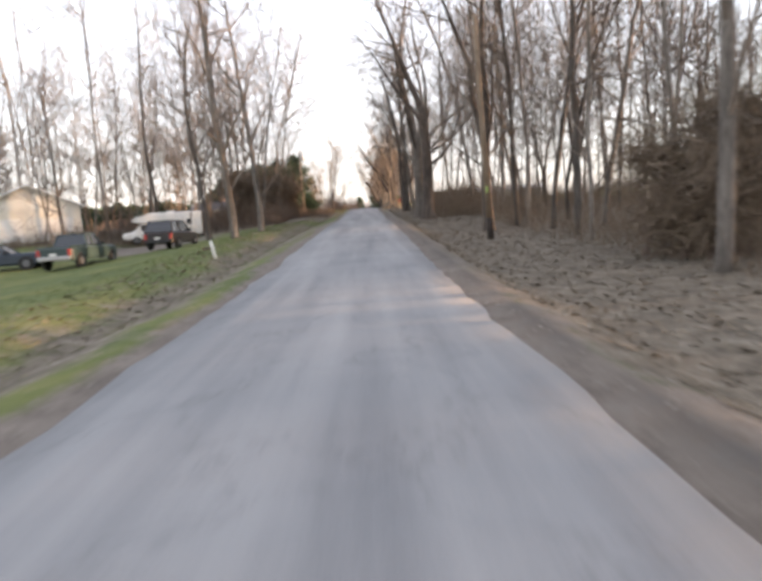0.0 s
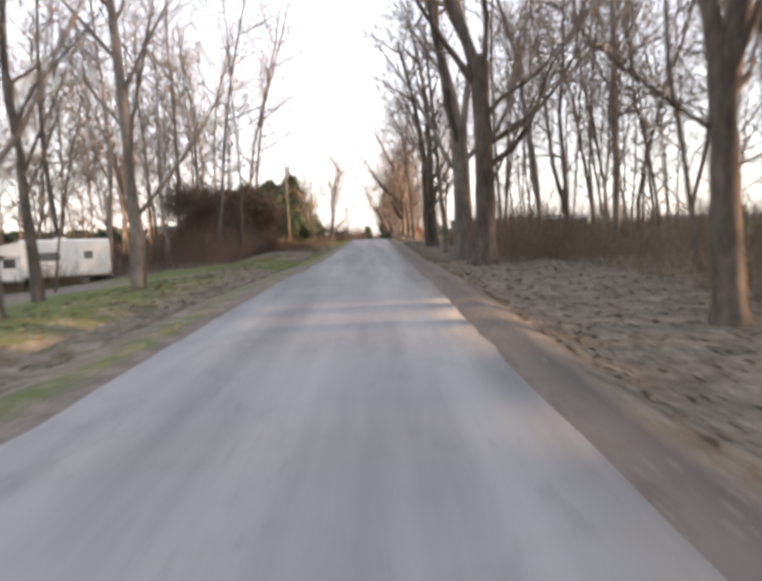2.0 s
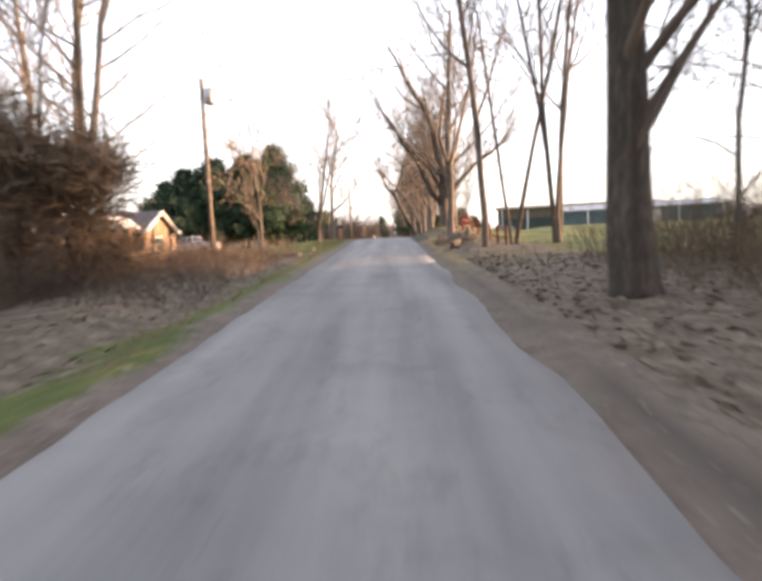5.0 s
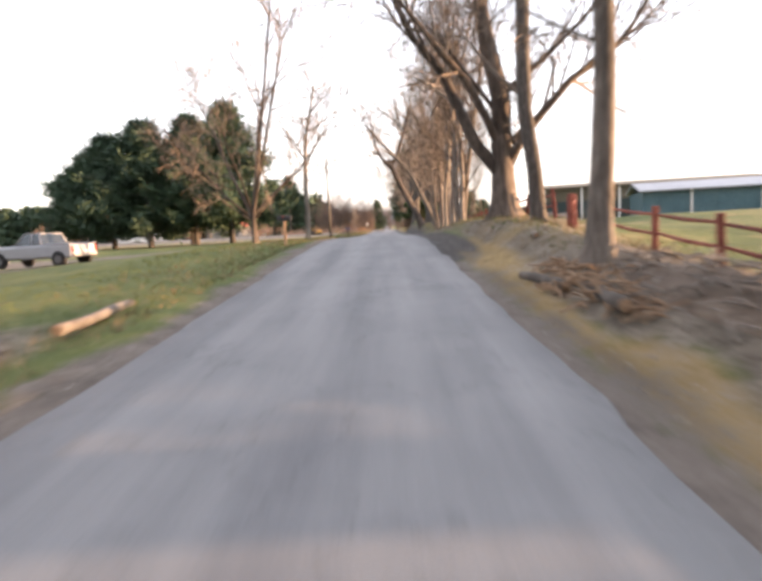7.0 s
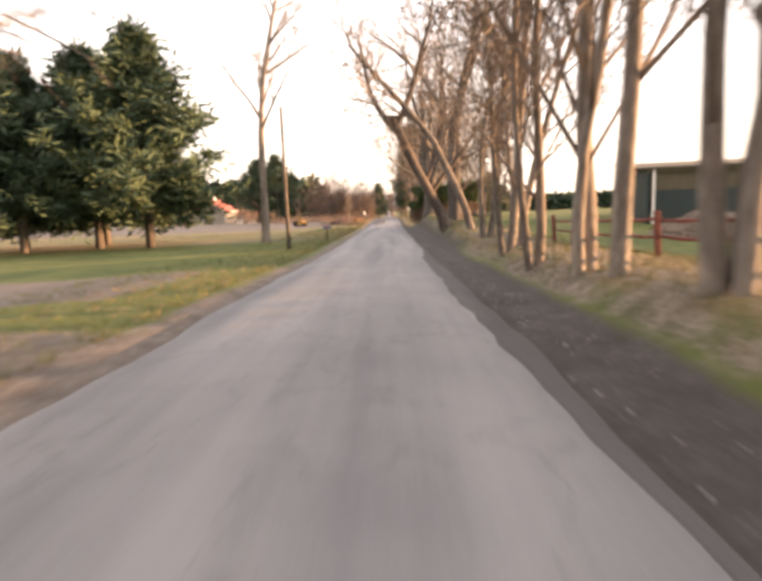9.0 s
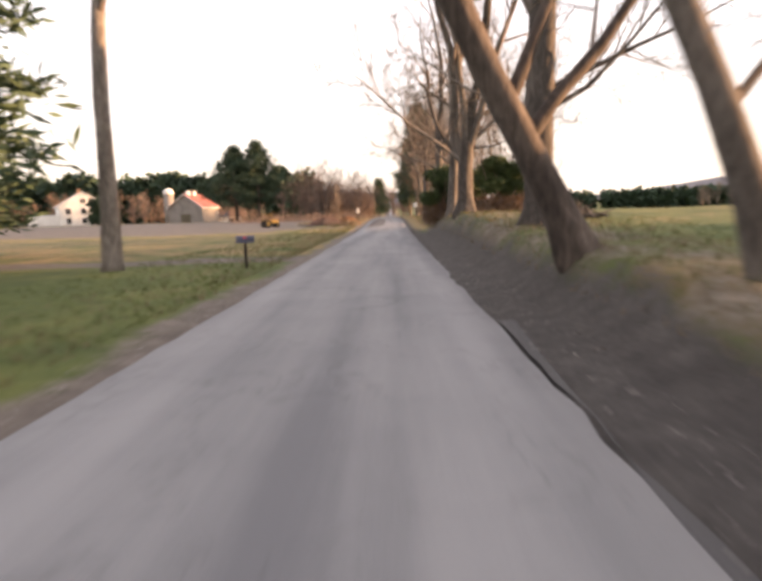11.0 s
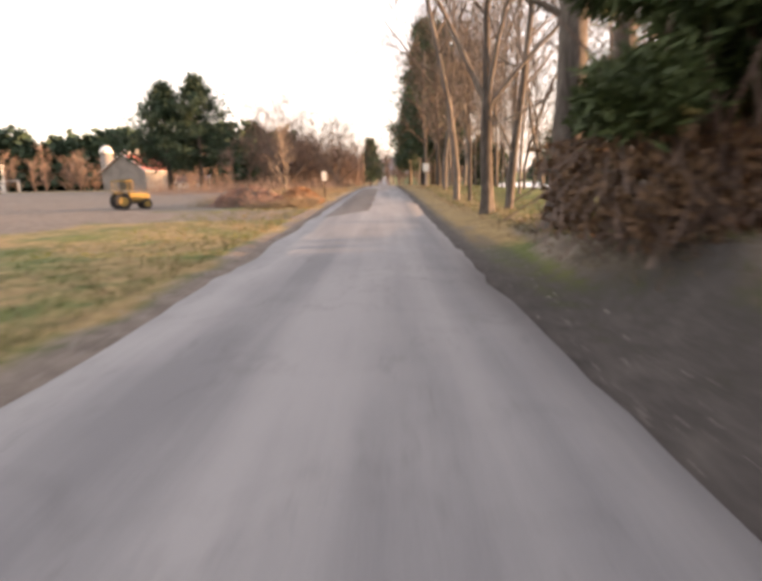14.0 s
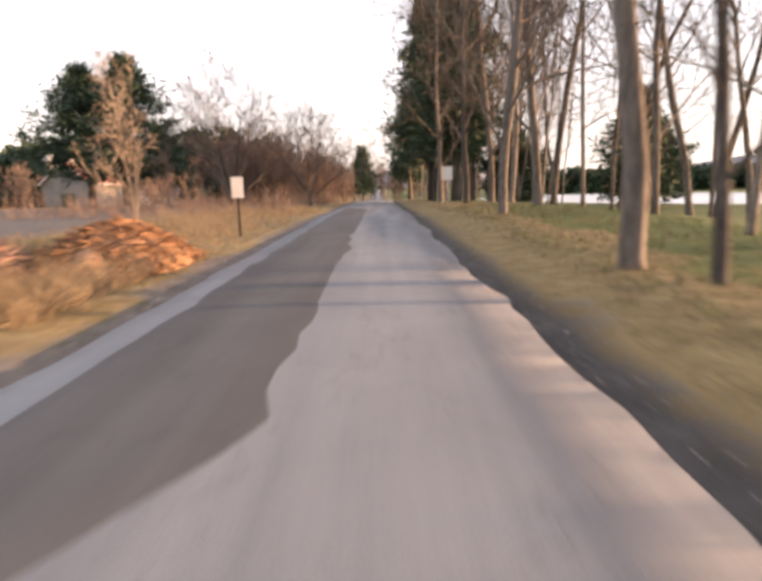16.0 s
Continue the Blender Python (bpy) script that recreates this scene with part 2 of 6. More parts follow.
def ground(x, y):
    z = road_z(y)
    if x > ROAD_R:
        b = lerp_table(BANK, y)
        up = 0.4 * ease(2.75, 2.95, x) + 0.6 * ease(2.9, 3.5, x) if 90 < y < 170 else ease(1.9, 3.8, x)
        z += b * up
        z -= 0.5 * ease(4.1, 5.2, x) * ease(78, 82, y) * (1 - ease(91, 96, y))
        mid = ease(86, 94, y) * (1 - ease(126, 136, y))
        z -= mid * (0.35 * b + 0.35) * ease(4.6, 10.0, x)
        z += 0.6 * ease(9, 16, x) * ease(98, 110, y) * (1 - ease(122, 130, y))
        z -= (0.75 + b) * ease(158, 176, y) * ease(7, 20, x) * (1 - ease(320, 400, y))
        q = math.hypot((x - POND[0]) / POND[2], (y - POND[1]) / POND[3])
        z = z + (POND_Z - 0.25 - z) * (1 - ease(0.86, 1.02, q)) if q < 1.02 else z + (POND_Z + 0.06 - z) * (1 - ease(1.0, 1.5, q))
        z += ease(60, 400, x) * 6.0
    elif x < ROAD_L:
        dx = ROAD_L - x
        z += lerp_table(SLOPE_L, y) * min(max(dx - 4.0, 0.0), 9.0 + 7.0 * ease(36, 48, y))
        z -= 0.28 * math.exp(-((dx - 1.9) / 0.8) ** 2) * (1 - ease(72, 84, y))
        z += ease(18, 30, dx) * 0.7 * (1 - ease(70, 84, y)) * ease(30, 50, y)
        z += ease(100, 500, dx) * 6.0
    z += 0.05 * noise.noise((x * 0.35, y * 0.35, 0)) * min(1.0, max(x - ROAD_R, ROAD_L - x, 0.0) / 1.5)
    return z


def zone(x, y):
    """What lies on the ground: leaf litter, dry yellow grass, gravel or bare soil, dark shoulder and bank-foot ground
    (each 0 to 1); the rest is green grass.
    """
    n = noise.noise((x * 0.5, y * 0.5, 3)) * 0.9 + noise.noise((x * 1.7, y * 1.7, 5)) * 0.5
    leaf = dry = bare = dark = 0.0
    if ROAD_L - 0.2 < x < ROAD_R + 0.2:
        return (0.0, 0.0, 0.3, 1.0) if y > 90 and x > 0 else (0.0, 0.0, 1.0, 0.2)
    if x >= ROAD_R:
        woods = 1 - ease(72, 80, y)
        leaf = woods * ease(2.0, 2.7, x + 0.6 * n) * (1 - ease(66, 74, y) * ease(6, 9, x))
        bare = max(bare, (1 - ease(2.1, 3.0, x + 0.7 * n)) * (0.9 - 0.5 * ease(64, 74, y)))
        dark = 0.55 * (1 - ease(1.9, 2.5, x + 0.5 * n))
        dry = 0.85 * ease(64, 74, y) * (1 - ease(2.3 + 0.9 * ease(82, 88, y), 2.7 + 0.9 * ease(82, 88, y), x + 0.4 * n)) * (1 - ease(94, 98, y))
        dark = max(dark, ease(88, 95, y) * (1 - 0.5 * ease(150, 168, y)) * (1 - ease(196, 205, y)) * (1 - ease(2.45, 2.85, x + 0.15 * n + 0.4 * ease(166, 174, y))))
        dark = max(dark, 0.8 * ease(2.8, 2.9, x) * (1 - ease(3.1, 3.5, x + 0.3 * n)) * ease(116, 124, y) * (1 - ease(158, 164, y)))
        if 76 <= y:
            leaf = max(leaf, (1 - ease(85, 89, y + 2 * n)) * ease(2.2, 2.6, x + 0.3 * n) * (1 - ease(5.0, 7.0, x + n)))
            leaf = max(leaf, ((0.55 if y > 122 else 0.62) + 0.5 * n) * ease(2.6, 2.9, x) * (1 - ease(5.0, 8.0, x)) * (1 - ease(160, 170, y)))
            dry = max(dry, ease(2.9, 3.4, x) * (((0.95 if y < 128 else 0.3) + 0.6 * n) * (1 - ease(5.0, 7.5, x)) + (0.2 - 0.2 * ease(160, 168, y) + 0.5 * n) * ease(5.0, 7.5, x)) * (1 - 0.8 * ease(164, 170, y)))
            leaf = max(leaf, ease(150, 154, y + n) * (1 - ease(166, 170, y + n)) * ease(2.8, 3.2, x + 0.4 * n) * (1 - ease(9, 12, x)))
            dry = max(dry, ease(163, 168, y) * (1 - ease(4.0, 5.2, x + 1.2 * n)))
    elif x <= ROAD_L:
        dx = ROAD_L - x
        leaf = (1 - ease(46, 50, y)) * math.exp(-((dx - 1.9 + n) / (1.0 + 0.5 * ease(16, 28, y))) ** 2) * 0.85
        leaf = max(leaf, ease(55, 58, y + n) * (1 - ease(82, 86, y + 2 * n)) * ease(1.0, 2.2, dx + n))
        dry = 0.04 + 0.55 * n
        dry = max(dry, (ease(138, 144, y) * (1 - ease(176, 181, y))) * (0.58 + 0.8 * n))
        bare = max(bare, 1 - ease(0.25, 0.8, dx + 0.3 * n))
        bare = max(bare, ease(45.0, 45.8, y + 0.3 * n) * (1 - ease(48.0, 48.8, y + 0.3 * n)))
        bare = max(bare, ease(101.8, 102.8, y - 0.12 * dx + 0.4 * n) * (1 - ease(105.0, 106.0, y - 0.12 * dx + 0.4 * n)))
        bare = max(bare, ease(108.0, 109.0, y - 0.05 * dx + 0.5 * n) * (1 - ease(115.0, 116.5, y - 0.05 * dx + 0.5 * n)) * ease(2.2, 3.6, dx))
        bare = max(bare, ease(138.4, 138.8, y - 0.06 * dx) * (1 - ease(140.7, 141.1, y - 0.06 * dx)))
        bare = max(bare, ease(168, 171, y - 0.1 * dx + n) * ease(7, 10, dx + n) * (1 - ease(232, 240, y)))
        bare = max(bare, ease(173.2, 174.6, y + 0.5 * n) * (1 - ease(179.0, 180.4, y + 0.5 * n)) * 0.95)
        bare = max(bare, ease(179, 181, y + n) * (1 - ease(188, 192, y)) * ease(3, 6, dx) * 0.7)
        bare = max(bare, ease(34, 37, y + n) * (1 - ease(52, 58, y + n)) * ease(9.5, 12, dx + n) * (1 - ease(26, 30, dx)) * 0.8)
        dry = max(dry, ease(177, 181, y + n) * (1 - ease(3, 6, dx)) + ease(190, 196, y))
    return leaf, dry, bare, dark


def spaced(lo, hi, fine_lo, fine_hi, step, grow=1.22):
    """Grid lines, close together between fine_lo and fine_hi and ever wider outside."""
    out = list(np.arange(fine_lo, fine_hi + step / 2, step))
    s, v = step, fine_hi
    while v < hi:
        s *= grow
        v += s
        out.append(min(v, hi))
    s, v = step, fine_lo
    while v > lo:
        s *= grow
        v -= s
        out.insert(0, max(v, lo))
    return out


def ground_material():
    m = bpy.data.materials.new("ground_cover")
    m.use_nodes = True
    nt = m.node_tree
    b = nt.nodes["Principled BSDF"]
    b.inputs["Roughness"].default_value = 0.95
    pos = nt.nodes.new("ShaderNodeTexCoord")

    def tex(scale, detail=5.0):
        n = nt.nodes.new("ShaderNodeTexNoise")
        n.inputs["Scale"].default_value, n.inputs["Detail"].default_value, n.inputs["Roughness"].default_value = scale, detail, 0.65
        nt.links.new(pos.outputs["Object"], n.inputs["Vector"])
        return n.outputs[0]

    def ramp(fac, stops):
        r = nt.nodes.new("ShaderNodeValToRGB")
        e = r.color_ramp.elements
        e[0].position, e[0].color = stops[0][0], (*stops[0][1], 1)
        e[1].position, e[1].color = stops[-1][0], (*stops[-1][1], 1)
        for p, c in stops[1:-1]:
            e.new(p).color = (*c, 1)
        nt.links.new(fac, r.inputs[0])
        return r.outputs[0]

    def math_node(op, a, b2, c=None):
        n = nt.nodes.new("ShaderNodeMath")
        n.operation = op
        for i, s in enumerate((a, b2, c)):
            if s is None:
                continue
            if isinstance(s, (int, float)):
                n.inputs[i].default_value = s
            else:
                nt.links.new(s, n.inputs[i])
        return n.outputs[0]

    coarse, mid, fine = tex(0.35), tex(2.2), tex(16.0)
    blend = math_node('MULTIPLY_ADD', mid, 0.5, math_node('MULTIPLY', fine, 0.5))
    grass = ramp(math_node('MULTIPLY_ADD', coarse, 0.5, math_node('MULTIPLY', blend, 0.5)),
                 [(0.36, (0.042, 0.068, 0.014)), (0.48, (0.078, 0.106, 0.022)), (0.57, (0.125, 0.14, 0.034)), (0.68, (0.2, 0.178, 0.062))])
    leafs = ramp(blend, [(0.36, (0.048, 0.039, 0.028)), (0.47, (0.108, 0.09, 0.066)), (0.54, (0.165, 0.141, 0.107)), (0.64, (0.29, 0.255, 0.205))])
    dry = ramp(blend, [(0.36, (0.128, 0.09, 0.034)), (0.5, (0.24, 0.17, 0.07)), (0.64, (0.37, 0.28, 0.128))])
    bare = ramp(blend, [(0.36, (0.078, 0.065, 0.053)), (0.5, (0.145, 0.124, 0.104)), (0.64, (0.225, 0.196, 0.166))])
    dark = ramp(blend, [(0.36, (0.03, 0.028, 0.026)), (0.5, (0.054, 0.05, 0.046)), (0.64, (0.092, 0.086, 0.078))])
    att = nt.nodes.new("ShaderNodeVertexColor")
    att.layer_name = "zone"
    sep = nt.nodes.new("ShaderNodeSeparateColor")
    nt.links.new(att.outputs["Color"], sep.inputs[0])
    last = grass
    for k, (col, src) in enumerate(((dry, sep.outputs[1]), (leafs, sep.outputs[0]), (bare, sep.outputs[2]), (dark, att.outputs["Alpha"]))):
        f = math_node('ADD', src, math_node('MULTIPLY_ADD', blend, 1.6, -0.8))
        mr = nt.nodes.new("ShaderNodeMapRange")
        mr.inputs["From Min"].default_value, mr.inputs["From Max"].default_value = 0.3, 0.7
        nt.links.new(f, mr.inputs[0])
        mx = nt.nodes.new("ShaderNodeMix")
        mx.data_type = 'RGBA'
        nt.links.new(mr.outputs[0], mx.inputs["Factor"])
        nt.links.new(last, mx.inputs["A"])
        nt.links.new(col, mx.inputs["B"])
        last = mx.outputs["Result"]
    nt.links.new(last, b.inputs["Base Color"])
    bp = nt.nodes.new("ShaderNodeBump")
    bp.inputs["Strength"].default_value, bp.inputs["Distance"].default_value = 0.7, 0.05
    nt.links.new(blend, bp.inputs["Height"])
    nt.links.new(bp.outputs[0], b.inputs["Normal"])
    return m


def build_ground():
    xs = spaced(-900, 900, -16.0, 12.0, 0.45, 1.16)
    ys = spaced(-150, 1600, -4.0, 215.0, 0.75, 1.16)
    nx, ny = len(xs), len(ys)
    verts, cols = [], []
    for y in ys:
        for x in xs:
            z = ground(x, y)
            if ROAD_L - 0.25 < x < ROAD_R + 0.15:
                z -= 0.07
            verts.append((x, y, z))
            cols.extend(zone(x, y))
    faces = [(j * nx + i, j * nx + i + 1, (j + 1) * nx + i + 1, (j + 1) * nx + i) for j in range(ny - 1) for i in range(nx - 1)]
    me = bpy.data.meshes.new("ground")
    me.from_pydata(verts, [], faces)
    me.polygons.foreach_set("use_smooth", [True] * len(faces))
    at = me.color_attributes.new("zone", 'FLOAT_COLOR', 'POINT')
    at.data.foreach_set("color", np.clip(np.array(cols, dtype=np.float32), 0, 1))
    me.materials.append(ground_material())
    return tagged(new("ground", me), "grass verges, leaf litter and bare field beside the road", "ground", kind="structure")


def road_material(name, shades, seed, tracks=True):
    m = bpy.data.materials.new(name)
    m.use_nodes = True
    nt = m.node_tree
    b = nt.nodes["Principled BSDF"]
    tc = nt.nodes.new("ShaderNodeTexCoord")
    mp = nt.nodes.new("ShaderNodeMapping")
    mp.inputs["Location"].default_value, mp.inputs["Scale"].default_value = (seed, seed, 0), (1.0, 0.06, 1.0)
    nt.links.new(tc.outputs["Object"], mp.inputs[0])
    streak = nt.nodes.new("ShaderNodeTexNoise")
    streak.inputs["Scale"].default_value, streak.inputs["Detail"].default_value = 1.4, 4
    nt.links.new(mp.outputs[0], streak.inputs["Vector"])
    blot = nt.nodes.new("ShaderNodeTexNoise")
    blot.inputs["Scale"].default_value, blot.inputs["Detail"].default_value = 0.7, 8
    grit = nt.nodes.new("ShaderNodeTexNoise")
    grit.inputs["Scale"].default_value, grit.inputs["Detail"].default_value = 60, 3
    crack = nt.nodes.new("ShaderNodeTexVoronoi")
    crack.feature = 'DISTANCE_TO_EDGE'
    crack.inputs["Scale"].default_value = 0.55
    warp = nt.nodes.new("ShaderNodeTexNoise")
    warp.inputs["Scale"].default_value, warp.inputs["Detail"].default_value = 1.5, 6
    for n in (blot, grit, warp):
        nt.links.new(tc.outputs["Object"], n.inputs["Vector"])
    wmix = nt.nodes.new("ShaderNodeVectorMath")
    wmix.operation = 'MULTIPLY_ADD'
    wmix.inputs[1].default_value = (2.2, 2.2, 0)
    nt.links.new(warp.outputs["Color"], wmix.inputs[0])
    nt.links.new(tc.outputs["Object"], wmix.inputs[2])
    nt.links.new(wmix.outputs[0], crack.inputs["Vector"])
    tot = None
    for src, w in ((streak.outputs[0], 0.62), (blot.outputs[0], 0.2), (grit.outputs[0], 0.18)):
        n = nt.nodes.new("ShaderNodeMath")
        n.operation = 'MULTIPLY_ADD'
        n.inputs[1].default_value, n.inputs[2].default_value = w, 0.0
        nt.links.new(src, n.inputs[0])
        if tot:
            nt.links.new(tot, n.inputs[2])
        tot = n.outputs[0]
    r = nt.nodes.new("ShaderNodeValToRGB")
    r.color_ramp.elements[0].position, r.color_ramp.elements[1].position = 0.38, 0.62
    r.color_ramp.elements[0].color, r.color_ramp.elements[1].color = (*shades[0], 1), (*shades[1], 1)
    nt.links.new(tot, r.inputs[0])
    cr = nt.nodes.new("ShaderNodeMapRange")
    cr.inputs["From Min"].default_value, cr.inputs["From Max"].default_value = 0.004, 0.02
    cr.inputs["To Min"].default_value = 0.86
    nt.links.new(crack.outputs["Distance"], cr.inputs[0])
    mul = nt.nodes.new("ShaderNodeMix")
    mul.data_type, mul.blend_type = 'RGBA', 'MULTIPLY'
    mul.inputs["Factor"].default_value = 1.0
    nt.links.new(r.outputs[0], mul.inputs["A"])
    nt.links.new(cr.outputs[0], mul.inputs["B"])
    nt.links.new(mul.outputs["Result"], b.inputs["Base Color"])
    b.inputs["Roughness"].default_value = 0.82
    bp = nt.nodes.new("ShaderNodeBump")
    bp.inputs["Strength"].default_value, bp.inputs["Distance"].default_value = 0.35, 0.01
    nt.links.new(grit.outputs[0], bp.inputs["Height"])
    nt.links.new(bp.outputs[0], b.inputs["Normal"])
    return m


def build_road():
    ys = list(np.arange(-60, 260, 0.6)) + list(np.arange(260, 700, 8.0))
    s = Shape()
    nx = 15
    for y in ys:
        wl = 0.13 * noise.noise((0, y * 0.35, 0)) + 0.08 * noise.noise((0, y * 1.3, 7))
        wr = 0.13 * noise.noise((9, y * 0.35, 0)) + 0.09 * noise.noise((9, y * 1.3, 7))
        for i in range(nx):
            u = i / (nx - 1)
            x = (ROAD_L + wl) * (1 - u) + (ROAD_R + wr) * u
            z = road_z(y) + 0.035 * (1 - (2 * u - 1) ** 2) - 0.005
            if i in (0, nx - 1):
                z -= 0.09
            elif i in (1, nx - 2):
                x = (ROAD_L + wl + 0.04) if i == 1 else (ROAD_R + wr - 0.04)
            s.v.append((x, y, z))
    for j in range(len(ys) - 1):
        for i in range(nx - 1):
            a = j * nx + i
            s.f.append((a, a + 1, a + nx + 1, a + nx))
    mat = road_material("old_asphalt", ((0.158, 0.165, 0.175), (0.275, 0.28, 0.285)), 0.0)
    ob = lone("road", s, mat, "narrow worn light grey asphalt road without markings", "road", kind="structure", smooth=True)
    dark = road_material("patched_asphalt", ((0.055, 0.055, 0.057), (0.11, 0.109, 0.108)), 4.0)
    # Patches: x from, x to, y from, y to.
    for k, (xa, xb, ya, yb) in enumerate(((1.15, 1.9, 96.0, 128.0), (-2.55, -0.65, 174.6, 216.0))):
        p = Shape()
        ny = max(4, int((yb - ya) / 0.5))
        for j in range(ny + 1):
            y = ya + (yb - ya) * j / ny
            tip = min(1.0, 0.06 + min(j, ny - j) * (0.045 if xa > 0 else 0.14))
            for i in range(7):
                u = i / 6
                wa = 0.16 * noise.noise((k * 5, y * 0.9, 1)) - (0.4 * math.exp(-((y - 99) / 4) ** 2) if xa > 0 else 0)
                mid = xb if xa > 0 else xa
                lo = mid + (xa + wa - mid) * tip
                hi = (ROAD_R + 0.015 + 0.13 * noise.noise((9, y * 0.35, 0)) + 0.09 * noise.noise((9, y * 1.3, 7))) if xa > 0 else mid + (xb + 0.22 * noise.noise((k * 5, y * 0.6, 8)) + 0.1 * noise.noise((k * 5, y * 2.0, 8)) - mid) * tip
                x = lo * (1 - u) + hi * u
                t = (x - ROAD_L) / (ROAD_R - ROAD_L)
                z = road_z(y) + 0.035 * (1 - (2 * t - 1) ** 2) + (0.007 if i > 0 and 0 < j < ny and (i < 6 or xa > 0) else -0.012)
                p.v.append((x, y, z))
        for j in range(ny):
            for i in range(6):
                a = j * 7 + i
                p.f.append((a, a + 1, a + 8, a + 7))
        part("patch", p, dark, ob, "dark asphalt repair patch", smooth=True)
    return ob


build_ground()
ROAD = build_road()


def far_hill(name, x0, x1, y, base, height, seed, mat, label):
    s = Shape()
    n = 60
    for i in range(n + 1):
        x = x0 + (x1 - x0) * i / n
        h = height * (0.7 + 0.3 * noise.noise((i * 0.12, seed, 0))) * math.sin(math.pi * min(1, max(0, 0.06 + 0.9 * i / n)))
        for dy, k in ((-140, 0.0), (-60, 0.55), (0, 1.0), (200, 0.0)):
            s.v.append((x, y + dy, base + h * k + (1.5 * noise.noise((i * 0.9, seed, dy)) if k else 0)))
    for i in range(n):
        for k in range(3):
            a = i * 4 + k
            s.f.append((a, a + 4, a + 5, a + 1))
    return lone(name, s, mat, label, "hill", kind="structure", smooth=True)


# Distance haze is put into the ridges' pale blue-grey colour.
HILL = material("hazy_hillside", [(0.12, 0.115, 0.125), (0.16, 0.15, 0.16), (0.2, 0.185, 0.19)], 0.02, 0.95, 0.0, fine=0.3)
far_hill("distant_hill", 170, 1000, 700, 4, 42, 2.0, HILL, "bare wooded ridge far behind the pond")
far_hill("distant_hill", -300, 260, 1050, 2, 46, 5.0, HILL, "low wooded ridge where the road vanishes")


# ---- trees ----
def limb(s, rng, p, d, length, r, level, top, opt):
    """One limb with its branches; level 0 is the trunk. opt: counts, angles, droop."""
    segs = (9, 7 if r > 0.12 else 4, 2, 1, 1)[level]
    pts, radii, ways = [p.copy()], [r], []
    wander = opt["wander"] * (0.5, 1.0, 1.4, 1.6, 1.6)[min(level, 4)]
    for i in range(segs):
        jit = Vector((rng.gauss(0, 1), rng.gauss(0, 1), rng.gauss(0, 1))) * wander
        lift = opt["lift"] * (0.0 if level == 0 else 1.0)
        d = (d + jit + Vector((0, 0, lift)) + (Vector(opt["lean"]) * 0.12 if level == 0 else Vector((0, 0, 0)))).normalized()
        p = p + d * (length / segs)
        f = (i + 1) / segs
        pts.append(p.copy())
        radii.append(max(r * (1 - f * (opt["taper"] if level == 0 else 0.85)), opt["tip"] if level > 1 else 0.012))
        ways.append(d.copy())
    if level == 0:
        radii[0] = r * 1.3
        pts.insert(1, pts[0] + (pts[1] - pts[0]) * 0.25)
        radii.insert(1, r * 1.02)
        ways.insert(0, ways[0])
    trunk = level == 0
    (s[0] if trunk else s[2] if level == 1 and len(s) > 2 else s[1]).tube(pts, radii, (9, 9 if r > 0.1 else 5, 3, 3, 3)[min(level, 4)], cap=trunk, knobbly=0.35 if level < 2 and r > 0.1 else 0.0)
    if level >= top:
        return
    count = opt["counts"][level]
    start = opt["start"] if level == 0 else 0.22
    for k in range(count):
        f = start + (1 - start) * ((k + rng.random()) / count) ** 0.9
        x = f * (len(pts) - 1)
        i = min(int(x), len(pts) - 2)
        q = pts[i].lerp(pts[i + 1], x - i)
        rr = radii[i] * (1 - (x - i)) + radii[i + 1] * (x - i)
        w = ways[min(i, len(ways) - 1)]
        az = rng.random() * 2 * math.pi if level == 0 else (k * 2.4 + rng.random())
        side = w.cross(Vector((math.cos(az), math.sin(az), 0.13))).normalized()
        ang = radians(rng.uniform(*opt["angles"][min(level, len(opt["angles"]) - 1)]))
        way = (w * math.cos(ang) + side * math.sin(ang)).normalized()
        ln = length * opt["ratio"][level] * rng.uniform(0.65, 1.2) * ((1.12 - 0.62 * f) if level == 0 else (1.15 - 0.5 * f))
        limb(s, rng, q, way, ln, max(min(rr * 0.62, opt["thin"][level] * r), opt["tip"] * (2.2, 2.0, 1.7, 1.4)[level]), level + 1, top, opt)


